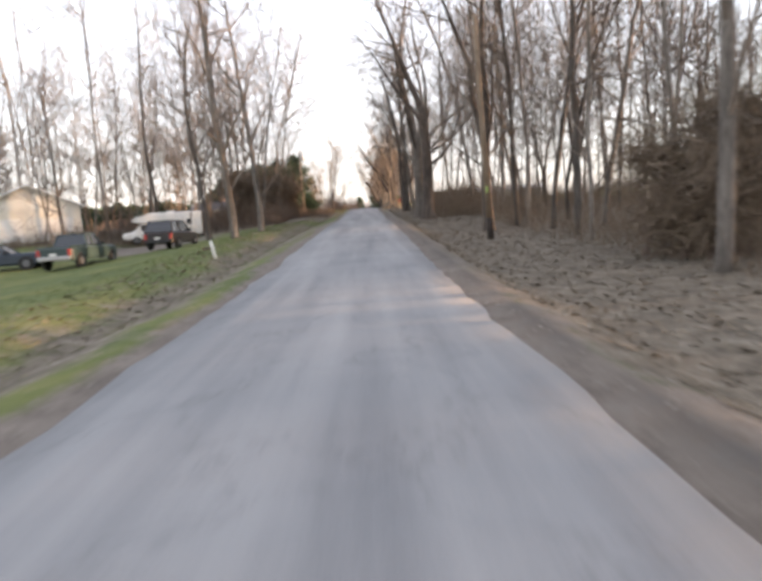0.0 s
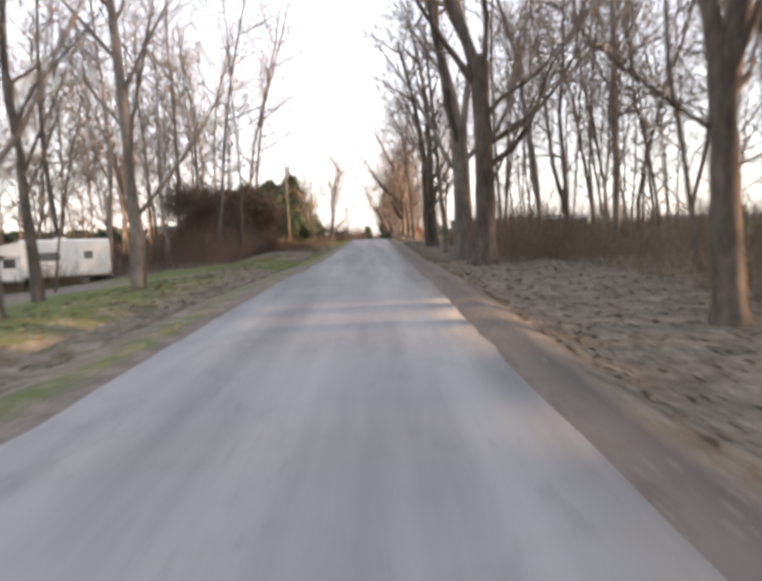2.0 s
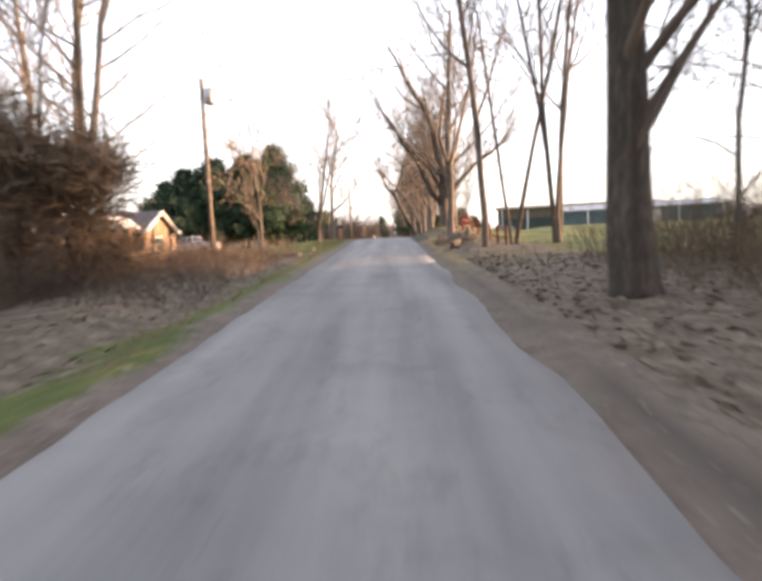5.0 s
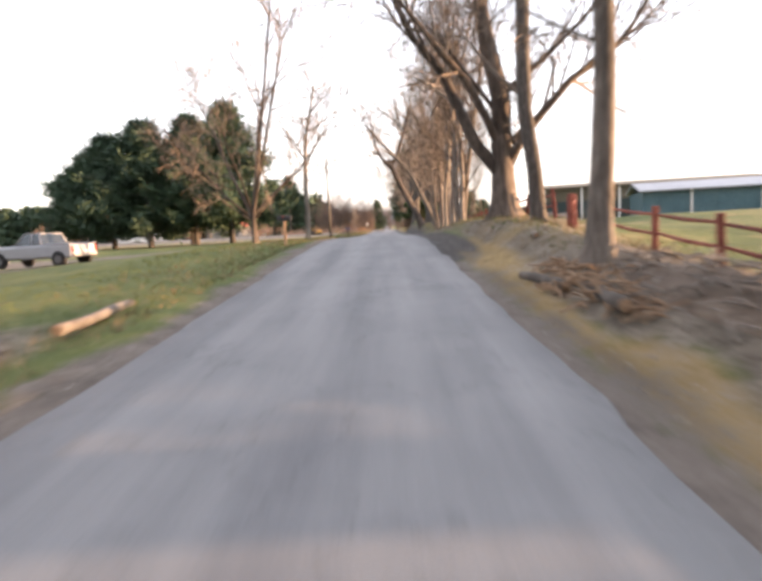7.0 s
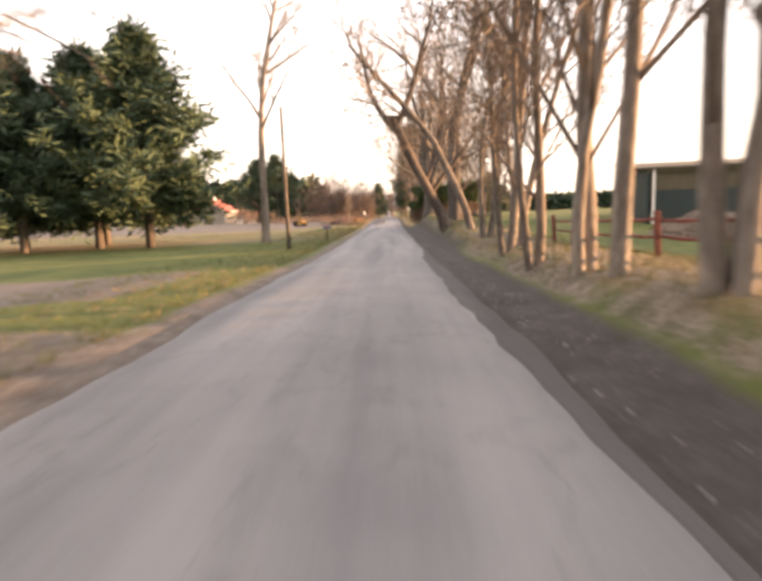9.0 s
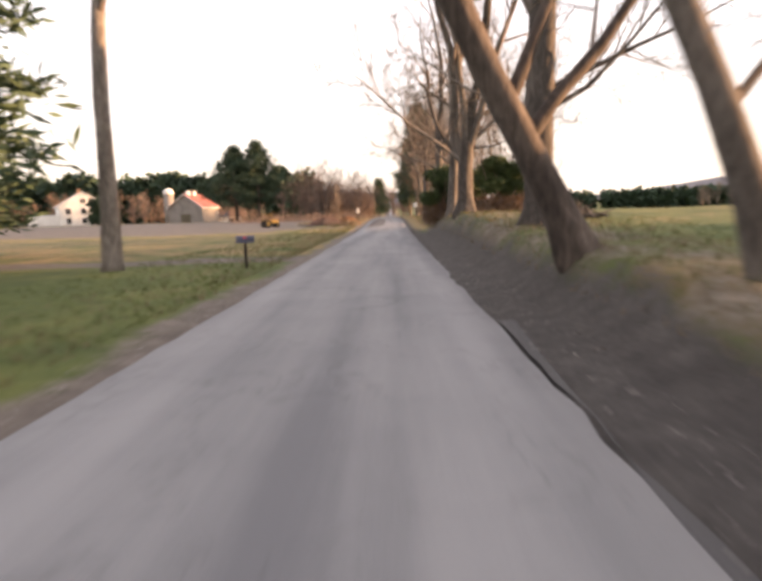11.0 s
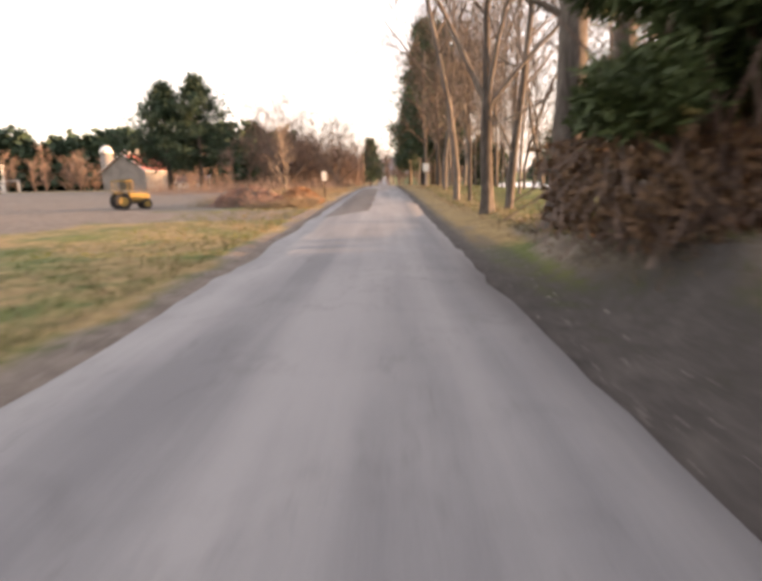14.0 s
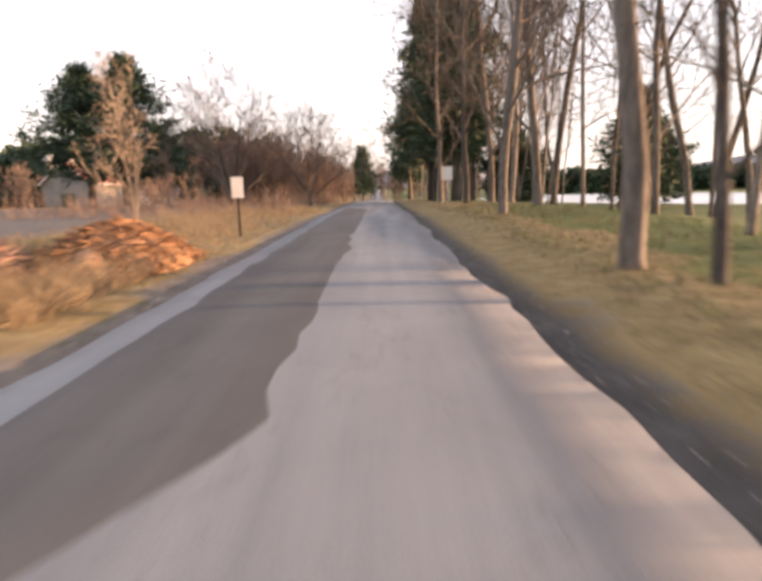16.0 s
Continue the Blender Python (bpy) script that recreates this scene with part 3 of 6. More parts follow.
def bare_tree(name, label, seed, height, r, counts, start=0.3, angles=((28, 60), (25, 55), (25, 60), (25, 60)), ratio=(0.42, 0.5, 0.5, 0.5), lift=0.07, wander=0.09,
              lean=(0, 0, 0), top=3, bark=None, twigs=None, stems=1, group="", thin=(0.36, 0.5, 0.5, 0.5), fork=0, bole=0.3, spread=(14, 36), fine=3, tip=0.007):
    """A leafless tree: a trunk part (or one a stem) and the limbs and twigs of its crown."""
    rng = random.Random(seed)
    ob = thing(name, label, "tree", group=group)
    counts = (*counts, fine)
    top = 4 if fine else top
    opt = dict(counts=counts, start=start, angles=angles, ratio=ratio, lift=lift, wander=wander, lean=lean, thin=thin, taper=0.62, tip=tip)
    crown = Shape()
    if fork:
        # A bole that divides into several heavy limbs.
        trunk = Shape()
        opt["taper"] = 0.22
        limb((trunk, crown), rng, Vector((0, 0, -0.25)), Vector((lean[0] * 0.35, lean[1] * 0.35, 1)).normalized(), height * bole, r, 0, 0, opt)
        ring = [Vector(q) for q in trunk.v[-9:]]
        head = sum(ring, Vector()) / 9
        part("trunk", trunk, bark or BARK, ob, smooth=True)
        opt["counts"] = (0, *counts)
        opt["ratio"], opt["thin"] = (0, 0.42, 0.5, 0.5, 0.5), (0, 0.45, 0.5, 0.5, 0.5)
        for k in range(fork):
            a, tilt = 2 * math.pi * (k + 0.6 * rng.random()) / fork, radians(rng.uniform(*spread))
            way = Vector((math.cos(a) * math.sin(tilt) + lean[0] * 0.3, math.sin(a) * math.sin(tilt), math.cos(tilt))).normalized()
            heavy = Shape()
            limb((trunk, crown, heavy), rng, head - Vector((0, 0, 0.25 + 0.5 * rng.random())) + Vector((math.cos(a), math.sin(a), 0)) * r * 0.25, way, height * (1 - bole) * rng.uniform(0.75, 1.05), r * rng.uniform(0.42, 0.62), 1, 4, opt)
            part("limb", heavy, bark or BARK, ob, smooth=True)
        part("crown", crown, twigs or TWIG, ob, "fine bare twigs")
        return ob
    for k in range(stems):
        trunk = Shape()
        off = Vector((0, 0, -0.25))
        way = Vector((lean[0] * 0.35, lean[1] * 0.35, 1)).normalized()
        if stems > 1:
            a = 2 * math.pi * k / stems + rng.random()
            off += Vector((math.cos(a), math.sin(a), 0)) * r * 0.9
            way = (way + Vector((math.cos(a), math.sin(a), 0)) * rng.uniform(0.02, 0.08)).normalized()
        limb((trunk, crown), rng, off, way, height * (1 if k == 0 else rng.uniform(0.75, 1.0)), r * (1 if k == 0 else rng.uniform(0.6, 0.95)), 0, top, opt)
        part("trunk", trunk, bark or BARK, ob, smooth=True)
    part("crown", crown, twigs or TWIG, ob, "leafless limbs and twigs")
    return ob


def old_tree(label, seed, r, bole, limbs, way=(0, 0), flare=1.7, bark=None, twigs=None, counts=(8, 6), fine=3, wander=0.14, lift=0.07):
    """An old leafless tree: a lobed, flared bole and heavy limbs, each given as (height, azimuth, tilt, length, radius)."""
    rng = random.Random(seed)
    ob = thing("bare_tree", label, "tree")
    trunk, crown = Shape(), Shape()
    sides, rows = 18, 16
    centre = lambda h: Vector((way[0] * h + 0.05 * math.sin(h * 0.9 + seed), way[1] * h + 0.05 * math.cos(h * 0.7 + seed), h))
    for j in range(rows):
        h = -0.3 + (bole + 0.3) * (j / (rows - 1)) ** 1.3
        g = max(h, 0.0)
        for k in range(sides):
            a = 2 * math.pi * k / sides
            q = r * (1 - 0.16 * g / bole) * (1 + (flare - 1) * math.exp(-g / 0.4)) * (1 + 0.2 * math.exp(-g / 0.5) * math.cos(5 * a + seed))
            q *= 1 + 0.16 * noise.noise((math.cos(a) * 1.4, math.sin(a) * 1.4, h * 0.8 + seed)) + 0.07 * noise.noise((math.cos(a) * 5, math.sin(a) * 5, h * 1.1 + seed))
            trunk.v.append(tuple(centre(h) + Vector((math.cos(a) * q, math.sin(a) * q, 0))))
    for j in range(rows - 1):
        for k in range(sides):
            a, b = j * sides + k, j * sides + (k + 1) % sides
            trunk.f.append((a, b, b + sides, a + sides))
    ring = [Vector(q) for q in trunk.v[-sides:]]
    mid = sum(ring, Vector()) / sides
    for j in (1, 2, 3):
        up, keep = 1.1 * r * j / 3, math.sqrt(1 - (0.93 * j / 3) ** 2)
        trunk.v.extend(tuple(mid + (q - mid) * keep + Vector((way[0] * up, way[1] * up, up))) for q in ring)
        for k in range(sides):
            a, b = (rows + j - 2) * sides + k, (rows + j - 2) * sides + (k + 1) % sides
            trunk.f.append((a, b, b + sides, a + sides))
    trunk.f.append(tuple((rows + 2) * sides + k for k in range(sides)))
    part("trunk", trunk, bark or BARK, ob, smooth=True)
    opt = dict(counts=(0, *counts, 5, fine), start=0.2, angles=((28, 60), (25, 60), (25, 60), (25, 60)), ratio=(0, 0.4, 0.5, 0.5, 0.5), lift=lift, wander=wander, lean=(0, 0, 0), thin=(0, 0.42, 0.5, 0.5, 0.5), taper=0.6, tip=0.007)
    for h, az, tilt, length, lr in limbs:
        a, tl = radians(az), radians(tilt)
        heavy = Shape()
        d = Vector((math.cos(a) * math.sin(tl), math.sin(a) * math.sin(tl), math.cos(tl)))
        limb((trunk, crown, heavy), rng, centre(h) + Vector((math.cos(a), math.sin(a), 0)) * r * (0.35 if lr < 0.7 * r else 0.1) - d * 0.15, d, length, lr, 1, 4, opt)
        part("limb", heavy, bark or BARK, ob, smooth=True)
    part("crown", crown, twigs or TWIG, ob, "fine bare twigs")
    return ob


def leaf_tuft(s, rng, p, size, n, flat=0.5, up=0.2, width=0.12):
    for _ in range(n):
        d = Vector((rng.gauss(0, 1), rng.gauss(0, 1), rng.gauss(0, flat) + up)).normalized()
        w = d.cross(Vector((rng.gauss(0, 1), rng.gauss(0, 1), rng.gauss(0, 1)))).normalized() * size * width
        q = p + Vector((rng.gauss(0, 1), rng.gauss(0, 1), rng.gauss(0, 1))) * size * 0.35
        a, m, e = q, q + d * size * 0.5, q + d * size
        s.add([tuple(a), tuple(m + w), tuple(e), tuple(m - w)], [(0, 1, 2, 3)])


def pine_tree(name, label, seed, height, width, r, low=0.18, mat=None, tufts=330, group="", size=0.75, bare_low=False):
    rng = random.Random(seed)
    ob = thing(name, label, "tree", group=group)
    t = Shape().tube([(0, 0, -0.2), (0.05, 0, height * 0.3), (0.0, 0.06, height * 0.7), (0, 0, height)], [r * 1.3, r, r * 0.6, 0.03], 8)
    part("trunk", t, BARK, ob, smooth=True)
    boughs, leaves = Shape(), Shape()
    whorls = max(8, int(height * 1.5))
    per = max(3, tufts // (whorls * 4))
    for i in range(whorls):
        f = low + (1 - low) * (i + 0.3 * rng.random()) / whorls
        z = height * f
        g = (f - low) / (1 - low)
        reach = width * (0.25 + 0.75 * math.sin(math.pi * min(1, 0.22 + 0.78 * (1 - g)) * 0.62)) * (1 - g ** 2.2) * rng.uniform(0.75, 1.15) + 0.25
        a0 = rng.random() * 6.28
        for k in range(4):
            a = a0 + k * 1.57 + rng.uniform(-0.4, 0.4)
            ln = reach * rng.uniform(0.7, 1.15)
            e = Vector((math.cos(a) * ln, math.sin(a) * ln, z + ln * rng.uniform(0.0, 0.3)))
            b = Vector((0, 0, z))
            m = b.lerp(e, 0.5) + Vector((0, 0, -0.06 * ln))
            boughs.tube([b, m, e], [0.05 * r / 0.25, 0.03, 0.012], 4, cap=False)
            for j in range(per):
                h = rng.uniform(0.3, 1.05)
                q = b.lerp(m, h * 2) if h < 0.5 else m.lerp(e, (h - 0.5) * 2)
                leaf_tuft(leaves, rng, q, size * rng.uniform(0.7, 1.2), 16, 0.5, 0.25, 0.09)
    tagged(part("branchwork", boughs, BARK, ob), kind="stuff")
    part("crown", leaves, mat or NEEDLES, ob, "dark green needle clusters")
    return ob


def shrub(name, label, seed, rx, ry, h, n, mat=None, lift=0.35, stems=40, stem_mat=None, size=0.3, group="", width=0.11, dead=0, lobes=14, lobe=(0.24, 0.42)):
    """A broad evergreen: bare brown stems below, a lumpy crown of small leaves above."""
    rng = random.Random(seed)
    ob = thing(name, label, "shrub", group=group)
    st, leaves = Shape(), Shape()
    lumps = [(rng.uniform(-0.65, 0.65) * rx, rng.uniform(-0.65, 0.65) * ry, h * rng.uniform(lift + 0.08, 0.9), rng.uniform(*lobe)) for _ in range(lobes)]
    for k in range(stems):
        lx, ly, lz, _ = lumps[k % lobes]
        a = Vector((rng.uniform(-0.55, 0.55) * rx, rng.uniform(-0.55, 0.55) * ry, -0.15))
        e = Vector((lx * 1.1 + rng.gauss(0, 0.3), ly * 1.1 + rng.gauss(0, 0.3), lz))
        m = a.lerp(e, 0.5) + Vector((rng.gauss(0, 0.18), rng.gauss(0, 0.18), 0.05))
        st.tube([a, m, e], [0.05, 0.035, 0.015], 5, cap=False)
    for _ in range(int(n * 1.7)):
        lx, ly, lz, lr = lumps[rng.randrange(lobes)]
        d = Vector((rng.gauss(0, 1), rng.gauss(0, 1), rng.gauss(0, 0.8))).normalized() * rng.uniform(0.55, 1.05)
        q = Vector((lx + d.x * lr * rx * 1.3, ly + d.y * lr * ry * 1.3, lz + d.z * lr * h * 0.42))
        if q.z < h * lift * 0.75:
            continue
        leaf_tuft(leaves, rng, q, size * rng.uniform(0.6, 1.2), 12, 0.7, 0.25, width)
    if dead:
        low = Shape()
        for _ in range(dead):
            q = Vector((rng.uniform(-0.85, 0.85) * rx, rng.uniform(-0.85, 0.85) * ry, rng.uniform(0.02, lift * 1.05) * h))
            leaf_tuft(low, rng, q, 0.16, 6, 0.7, 0.1, 0.28)
            st.tube([q - Vector((rng.gauss(0, 0.3), rng.gauss(0, 0.3), 0.3)), q + Vector((rng.gauss(0, 0.15), rng.gauss(0, 0.15), 0.2))], [0.014, 0.006], 3, cap=False)
        tagged(part("dead_leaves", low, DEAD_LEAF, ob, "withered brown leaves on the lower stems"), kind="stuff")
    tagged(part("stem_tangle", st, stem_mat or TWIG_RED, ob, "bare brown lower stems"), kind="stuff")
    part("crown", leaves, mat or YEW, ob, "dense dark green foliage")
    return ob


def place(ob, x, y, scale=1.0, turn=0.0, dz=0.0, height=None):
    ob.matrix_basis = pose(x, y, ground(x, y) + dz, 0, 0, turn) @ Matrix.Diagonal((scale, scale, height or scale, 1))
    return ob


def again(ob, x, y, scale=1.0, turn=0.0, height=None):
    ob.scale = (1, 1, 1)
    c = copy_thing(ob, Matrix.Identity(4))
    c.matrix_basis = pose(x, y, ground(x, y), 0, 0, turn) @ Matrix.Diagonal((scale, scale, height or scale, 1))
    return c


# Trees near the road, one by one, with trunk radii from their girth.
GREY = "tall leafless tree with grey bark on the road verge"
place(bare_tree("bare_tree", "tall leafless lawn tree with pale grey trunk beside the parked vehicles", 11, 17, 0.24, (16, 6, 5), 0.22, bark=BARK_PALE), -7.9, 32.8)
place(bare_tree("bare_tree", "slim leafless tree behind the lawn near the camper", 12, 16, 0.2, (14, 6, 5), 0.25), -11.6, 40.5)
place(bare_tree("bare_tree", "leafless tree at the corner of the gravel drive", 13, 17, 0.22, (16, 6, 5), 0.2), -7.6, 39.3)
place(bare_tree("bare_tree", "thin leafless tree in front of the cream garage", 14, 11, 0.13, (14, 6, 5), 0.3), -20.5, 37.5)
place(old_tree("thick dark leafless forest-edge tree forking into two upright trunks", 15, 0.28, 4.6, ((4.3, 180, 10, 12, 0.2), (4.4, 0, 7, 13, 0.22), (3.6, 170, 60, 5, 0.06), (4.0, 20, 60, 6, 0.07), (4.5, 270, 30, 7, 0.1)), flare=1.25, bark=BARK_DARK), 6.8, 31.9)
place(bare_tree("bare_tree", "slim leafless tree behind the utility pole", 16, 16, 0.18, (14, 6, 5), 0.35), 8.9, 33.4)
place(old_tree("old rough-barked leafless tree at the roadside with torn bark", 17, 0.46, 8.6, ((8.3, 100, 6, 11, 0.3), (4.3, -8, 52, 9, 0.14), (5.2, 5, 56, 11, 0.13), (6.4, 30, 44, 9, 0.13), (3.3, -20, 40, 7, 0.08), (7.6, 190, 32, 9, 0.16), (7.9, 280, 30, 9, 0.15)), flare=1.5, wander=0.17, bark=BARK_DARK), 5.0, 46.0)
place(old_tree("massive leafless roadside tree with a broad straight trunk", 18, 0.52, 6.8, ((6.4, 185, 15, 14, 0.27), (6.7, 100, 4, 14, 0.34), (6.5, -5, 15, 13, 0.22), (5.2, 0, 50, 9, 0.16), (6.0, 250, 32, 9, 0.15), (4.6, 175, 30, 10, 0.13)), flare=1.4), 4.8, 51.2)
place(bare_tree("bare_tree", GREY, 19, 17, 0.3, (14, 6, 6), 0.2, stems=2, lean=(-0.12, 0, 0)), 4.4, 64.0)
place(bare_tree("bare_tree", GREY, 20, 14, 0.16, (14, 6, 5), 0.3, lean=(-0.15, 0, 0)), 4.6, 57.0)
place(bare_tree("bare_tree", "leafless tree leaning over the log pile", 21, 15, 0.17, (9, 5, 5), 0.42, lean=(-0.1, 0, 0)), 4.0, 77.6)
place(bare_tree("bare_tree", "pair of slim leafless trunks from one root", 22, 14, 0.11, (9, 5, 5), 0.45, stems=2), 5.5, 79.0)
place(bare_tree("bare_tree", "clump of slim leafless trunks from one root", 23, 14, 0.14, (8, 5, 5), 0.45, stems=4), 7.2, 78.2)
place(old_tree("leafless tree with one low crooked limb beside the red fence", 24, 0.18, 4.0, ((3.9, 170, 20, 7, 0.11), (3.95, 20, 12, 8, 0.13), (3.9, 300, 30, 6, 0.09), (3.3, 182, 72, 2.6, 0.045)), flare=1.5, bark=BARK_PALE), 3.35, 85.1)
place(bare_tree("bare_tree", "tall straight leafless tree beside the red fence", 25, 16, 0.25, (10, 6, 6), 0.3), 4.45, 92.6)
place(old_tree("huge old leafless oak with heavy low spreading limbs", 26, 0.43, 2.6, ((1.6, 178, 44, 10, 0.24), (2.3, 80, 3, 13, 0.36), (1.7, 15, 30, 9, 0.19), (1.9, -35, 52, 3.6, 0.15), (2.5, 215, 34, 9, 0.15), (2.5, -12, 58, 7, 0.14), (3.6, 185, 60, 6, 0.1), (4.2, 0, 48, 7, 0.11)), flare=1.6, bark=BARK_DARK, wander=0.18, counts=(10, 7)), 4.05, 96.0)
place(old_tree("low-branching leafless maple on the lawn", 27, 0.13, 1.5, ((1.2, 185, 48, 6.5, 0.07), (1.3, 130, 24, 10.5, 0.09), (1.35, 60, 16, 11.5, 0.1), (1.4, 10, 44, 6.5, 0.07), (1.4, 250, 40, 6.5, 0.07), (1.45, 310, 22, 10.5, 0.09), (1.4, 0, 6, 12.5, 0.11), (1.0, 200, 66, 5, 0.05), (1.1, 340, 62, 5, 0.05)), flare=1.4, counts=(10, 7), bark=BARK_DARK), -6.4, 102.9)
place(bare_tree("bare_tree", "tall slender leafless lawn tree with a high crown", 28, 17, 0.3, (12, 6, 6), 0.48, bark=BARK_PALE), -8.75, 137.3)
k = 30
for x, y, st, r, h in ((3.6, 103.8, 3, 0.14, 13), (3.5, 106.4, 1, 0.14, 13), (3.35, 107.6, 2, 0.16, 12), (3.15, 110.0, 2, 0.11, 10), (3.3, 113.6, 2, 0.13, 10), (4.3, 116.5, 2, 0.12, 10), (4.0, 121, 2, 0.14, 11)):
    place(bare_tree("bare_tree", "clump of roadside leafless stems beside the red fence", k, h, r, (13, 6, 6), 0.22, stems=st, angles=((22, 50), (25, 55), (25, 60)), bark=BARK_PALE, group="roadside stems"), x, y)
    k += 1
place(bare_tree("bare_tree", "leafless tree leaning far out towards the road", 38, 11, 0.2, (13, 7, 6), 0.25, lean=(-0.5, 0.1, 0), wander=0.12), 4.2, 126.0)
# Backlit shade of this leaning trunk is put into its dark bark.
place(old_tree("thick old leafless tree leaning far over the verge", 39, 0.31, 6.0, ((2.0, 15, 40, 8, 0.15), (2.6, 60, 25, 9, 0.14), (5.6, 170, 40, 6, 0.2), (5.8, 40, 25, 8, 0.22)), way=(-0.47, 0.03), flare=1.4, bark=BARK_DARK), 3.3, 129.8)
place(old_tree("massive straight leafless oak with sunlit bark on the bank", 40, 0.46, 6.6, ((3.2, 200, 72, 5, 0.07), (3.4, -15, 60, 6, 0.1), (4.0, -5, 65, 6, 0.11), (6.2, 170, 30, 9, 0.22), (6.5, 20, 10, 12, 0.34), (6.3, -40, 34, 9, 0.2)), flare=1.6), 4.7, 137.6)
place(old_tree("huge leafless oak forking into heavy upright limbs before the yews", 41, 0.4, 3.3, ((2.4, 185, 14, 13, 0.26), (3.2, 60, 4, 14, 0.28), (3.0, -20, 24, 12, 0.2), (2.5, 190, 55, 7, 0.11), (3.4, -5, 58, 8, 0.11), (3.2, -10, 80, 5, 0.06), (3.3, 250, 16, 13, 0.18)), flare=1.5), 3.85, 148.2)
place(old_tree("tall leafless tree with flared foot before the yews", 42, 0.3, 4.4, ((4.2, 80, 6, 12, 0.24), (4.0, 175, 34, 8, 0.14), (4.1, 5, 36, 8, 0.13), (3.0, 200, 65, 5, 0.07)), flare=1.55), 3.85, 153.9)
place(old_tree("thick leafless trunk at the end of the yews", 43, 0.34, 6.5, ((6.3, 160, 12, 12, 0.28), (6.0, 10, 32, 9, 0.2), (5.0, -10, 55, 6, 0.12), (4.6, 185, 60, 6, 0.1)), flare=1.2), 4.05, 166.1)
place(old_tree("leafless trunk beside the yews", 44, 0.29, 6.0, ((5.8, 60, 8, 11, 0.22), (5.4, 190, 34, 7, 0.12), (4.4, -10, 50, 6, 0.1)), flare=1.4), 5.7, 167.3)
place(old_tree("straight dark leafless lawn tree with a forked crown", 46, 0.2, 3.9, ((3.7, 175, 28, 8, 0.1), (3.85, 60, 6, 10, 0.14), (3.6, 10, 34, 8, 0.09), (3.8, 270, 20, 8, 0.09), (2.9, 0, 55, 4, 0.05)), flare=1.35), 3.4, 172.5)
for x, y, r, h in ((4.7, 174.8, 0.17, 11), (3.75, 183.0, 0.19, 15), (4.2, 181.6, 0.1, 9), (4.3, 194.2, 0.17, 13), (6.9, 199.2, 0.21, 15), (4.9, 197.4, 0.11, 11), (5.2, 208, 0.2, 15), (4.6, 216, 0.2, 15), (7.5, 212, 0.22, 16), (5.0, 226, 0.25, 16), (6.0, 238, 0.25, 16)):
    place(bare_tree("bare_tree", "leafless lawn tree in the row beside the road", k + 20, h, r, (14, 6, 6), 0.24, group="roadside row"), x, y)
    k += 1
place(bare_tree("bare_tree", "young leafless tree in the brushy ditch", 91, 7, 0.07, (12, 5, 5), 0.3), -6.6, 81.8)
place(bare_tree("bare_tree", "young leafless tree in the brushy ditch", 92, 6, 0.06, (12, 5, 5), 0.3), -7.1, 83.6)
place(bare_tree("bare_sapling", "pale many-stemmed sapling beside the brush pile", 93, 4.6, 0.035, (9, 5, 4), 0.3, stems=3, fine=0, bark=BARK_PALE, twigs=TWIG), -6.5, 189.8)

# The woods on both sides of the first stretch: a few kinds of forest tree, repeated.
KINDS = []
for i in range(7):
    KINDS.append(bare_tree("forest_tree", "slim leafless forest tree with brown twigs", 200 + i, 20 + 2.2 * (i % 3), (0.085, 0.12, 0.15, 0.1, 0.17, 0.075, 0.13)[i], (20, 5, 5), 0.17 + 0.07 * (i % 3), top=3, fine=0, tip=0.0075, wander=0.15, lift=0.05, group="woods beside the road",
                           angles=((32, 68), (25, 60), (25, 65)), ratio=(0.3, 0.5, 0.5, 0.5), bark=BARK_PALE if i % 2 else BARK))
WOODS = random.Random(5)


def woods(x0, x1, y0, y1, n, gap, avoid=()):
    done = []
    for _ in range(n * 12):
        if len(done) >= n:
            break
        x, y = WOODS.uniform(x0, x1), WOODS.uniform(y0, y1)
        if any((x - a) ** 2 + (y - b) ** 2 < gap * gap for a, b in done) or any(ax < x < bx and ay < y < by for ax, bx, ay, by in avoid):
            continue
        done.append((x, y))
        ob, sc, tn = KINDS[WOODS.randrange(7)], WOODS.uniform(0.75, 1.15), WOODS.uniform(0, 360)
        again(ob, x, y, sc, tn, sc * WOODS.uniform(0.9, 1.15))


woods(8.5, 30, 6, 74, 64, 2.0)
woods(8.0, 26, 54, 73, 16, 1.8)
woods(-17, -9.5, 58, 82, 13, 2.0)
woods(-48, -16, 58, 86, 38, 2.9, avoid=((-44, -28, 55, 76),))
woods(-70, -24, 30, 58, 30, 3.0, avoid=((-44, -25, 40, 70),))
woods(-34, -15, 46, 60, 4, 2.6, avoid=((-27, -14, 49, 62), (-44, -28, 55, 70)))
woods(6.5, 15, 206, 236, 14, 2.6)
woods(7.5, 19.5, 184, 206, 20, 2.2)
woods(5.0, 22, 236, 290, 22, 3.0)
for q, ob in enumerate(KINDS):
    place(ob, 10.5 + 1.1 * (q % 3), 12.0 + q * 9.0, 1.0, q * 50)


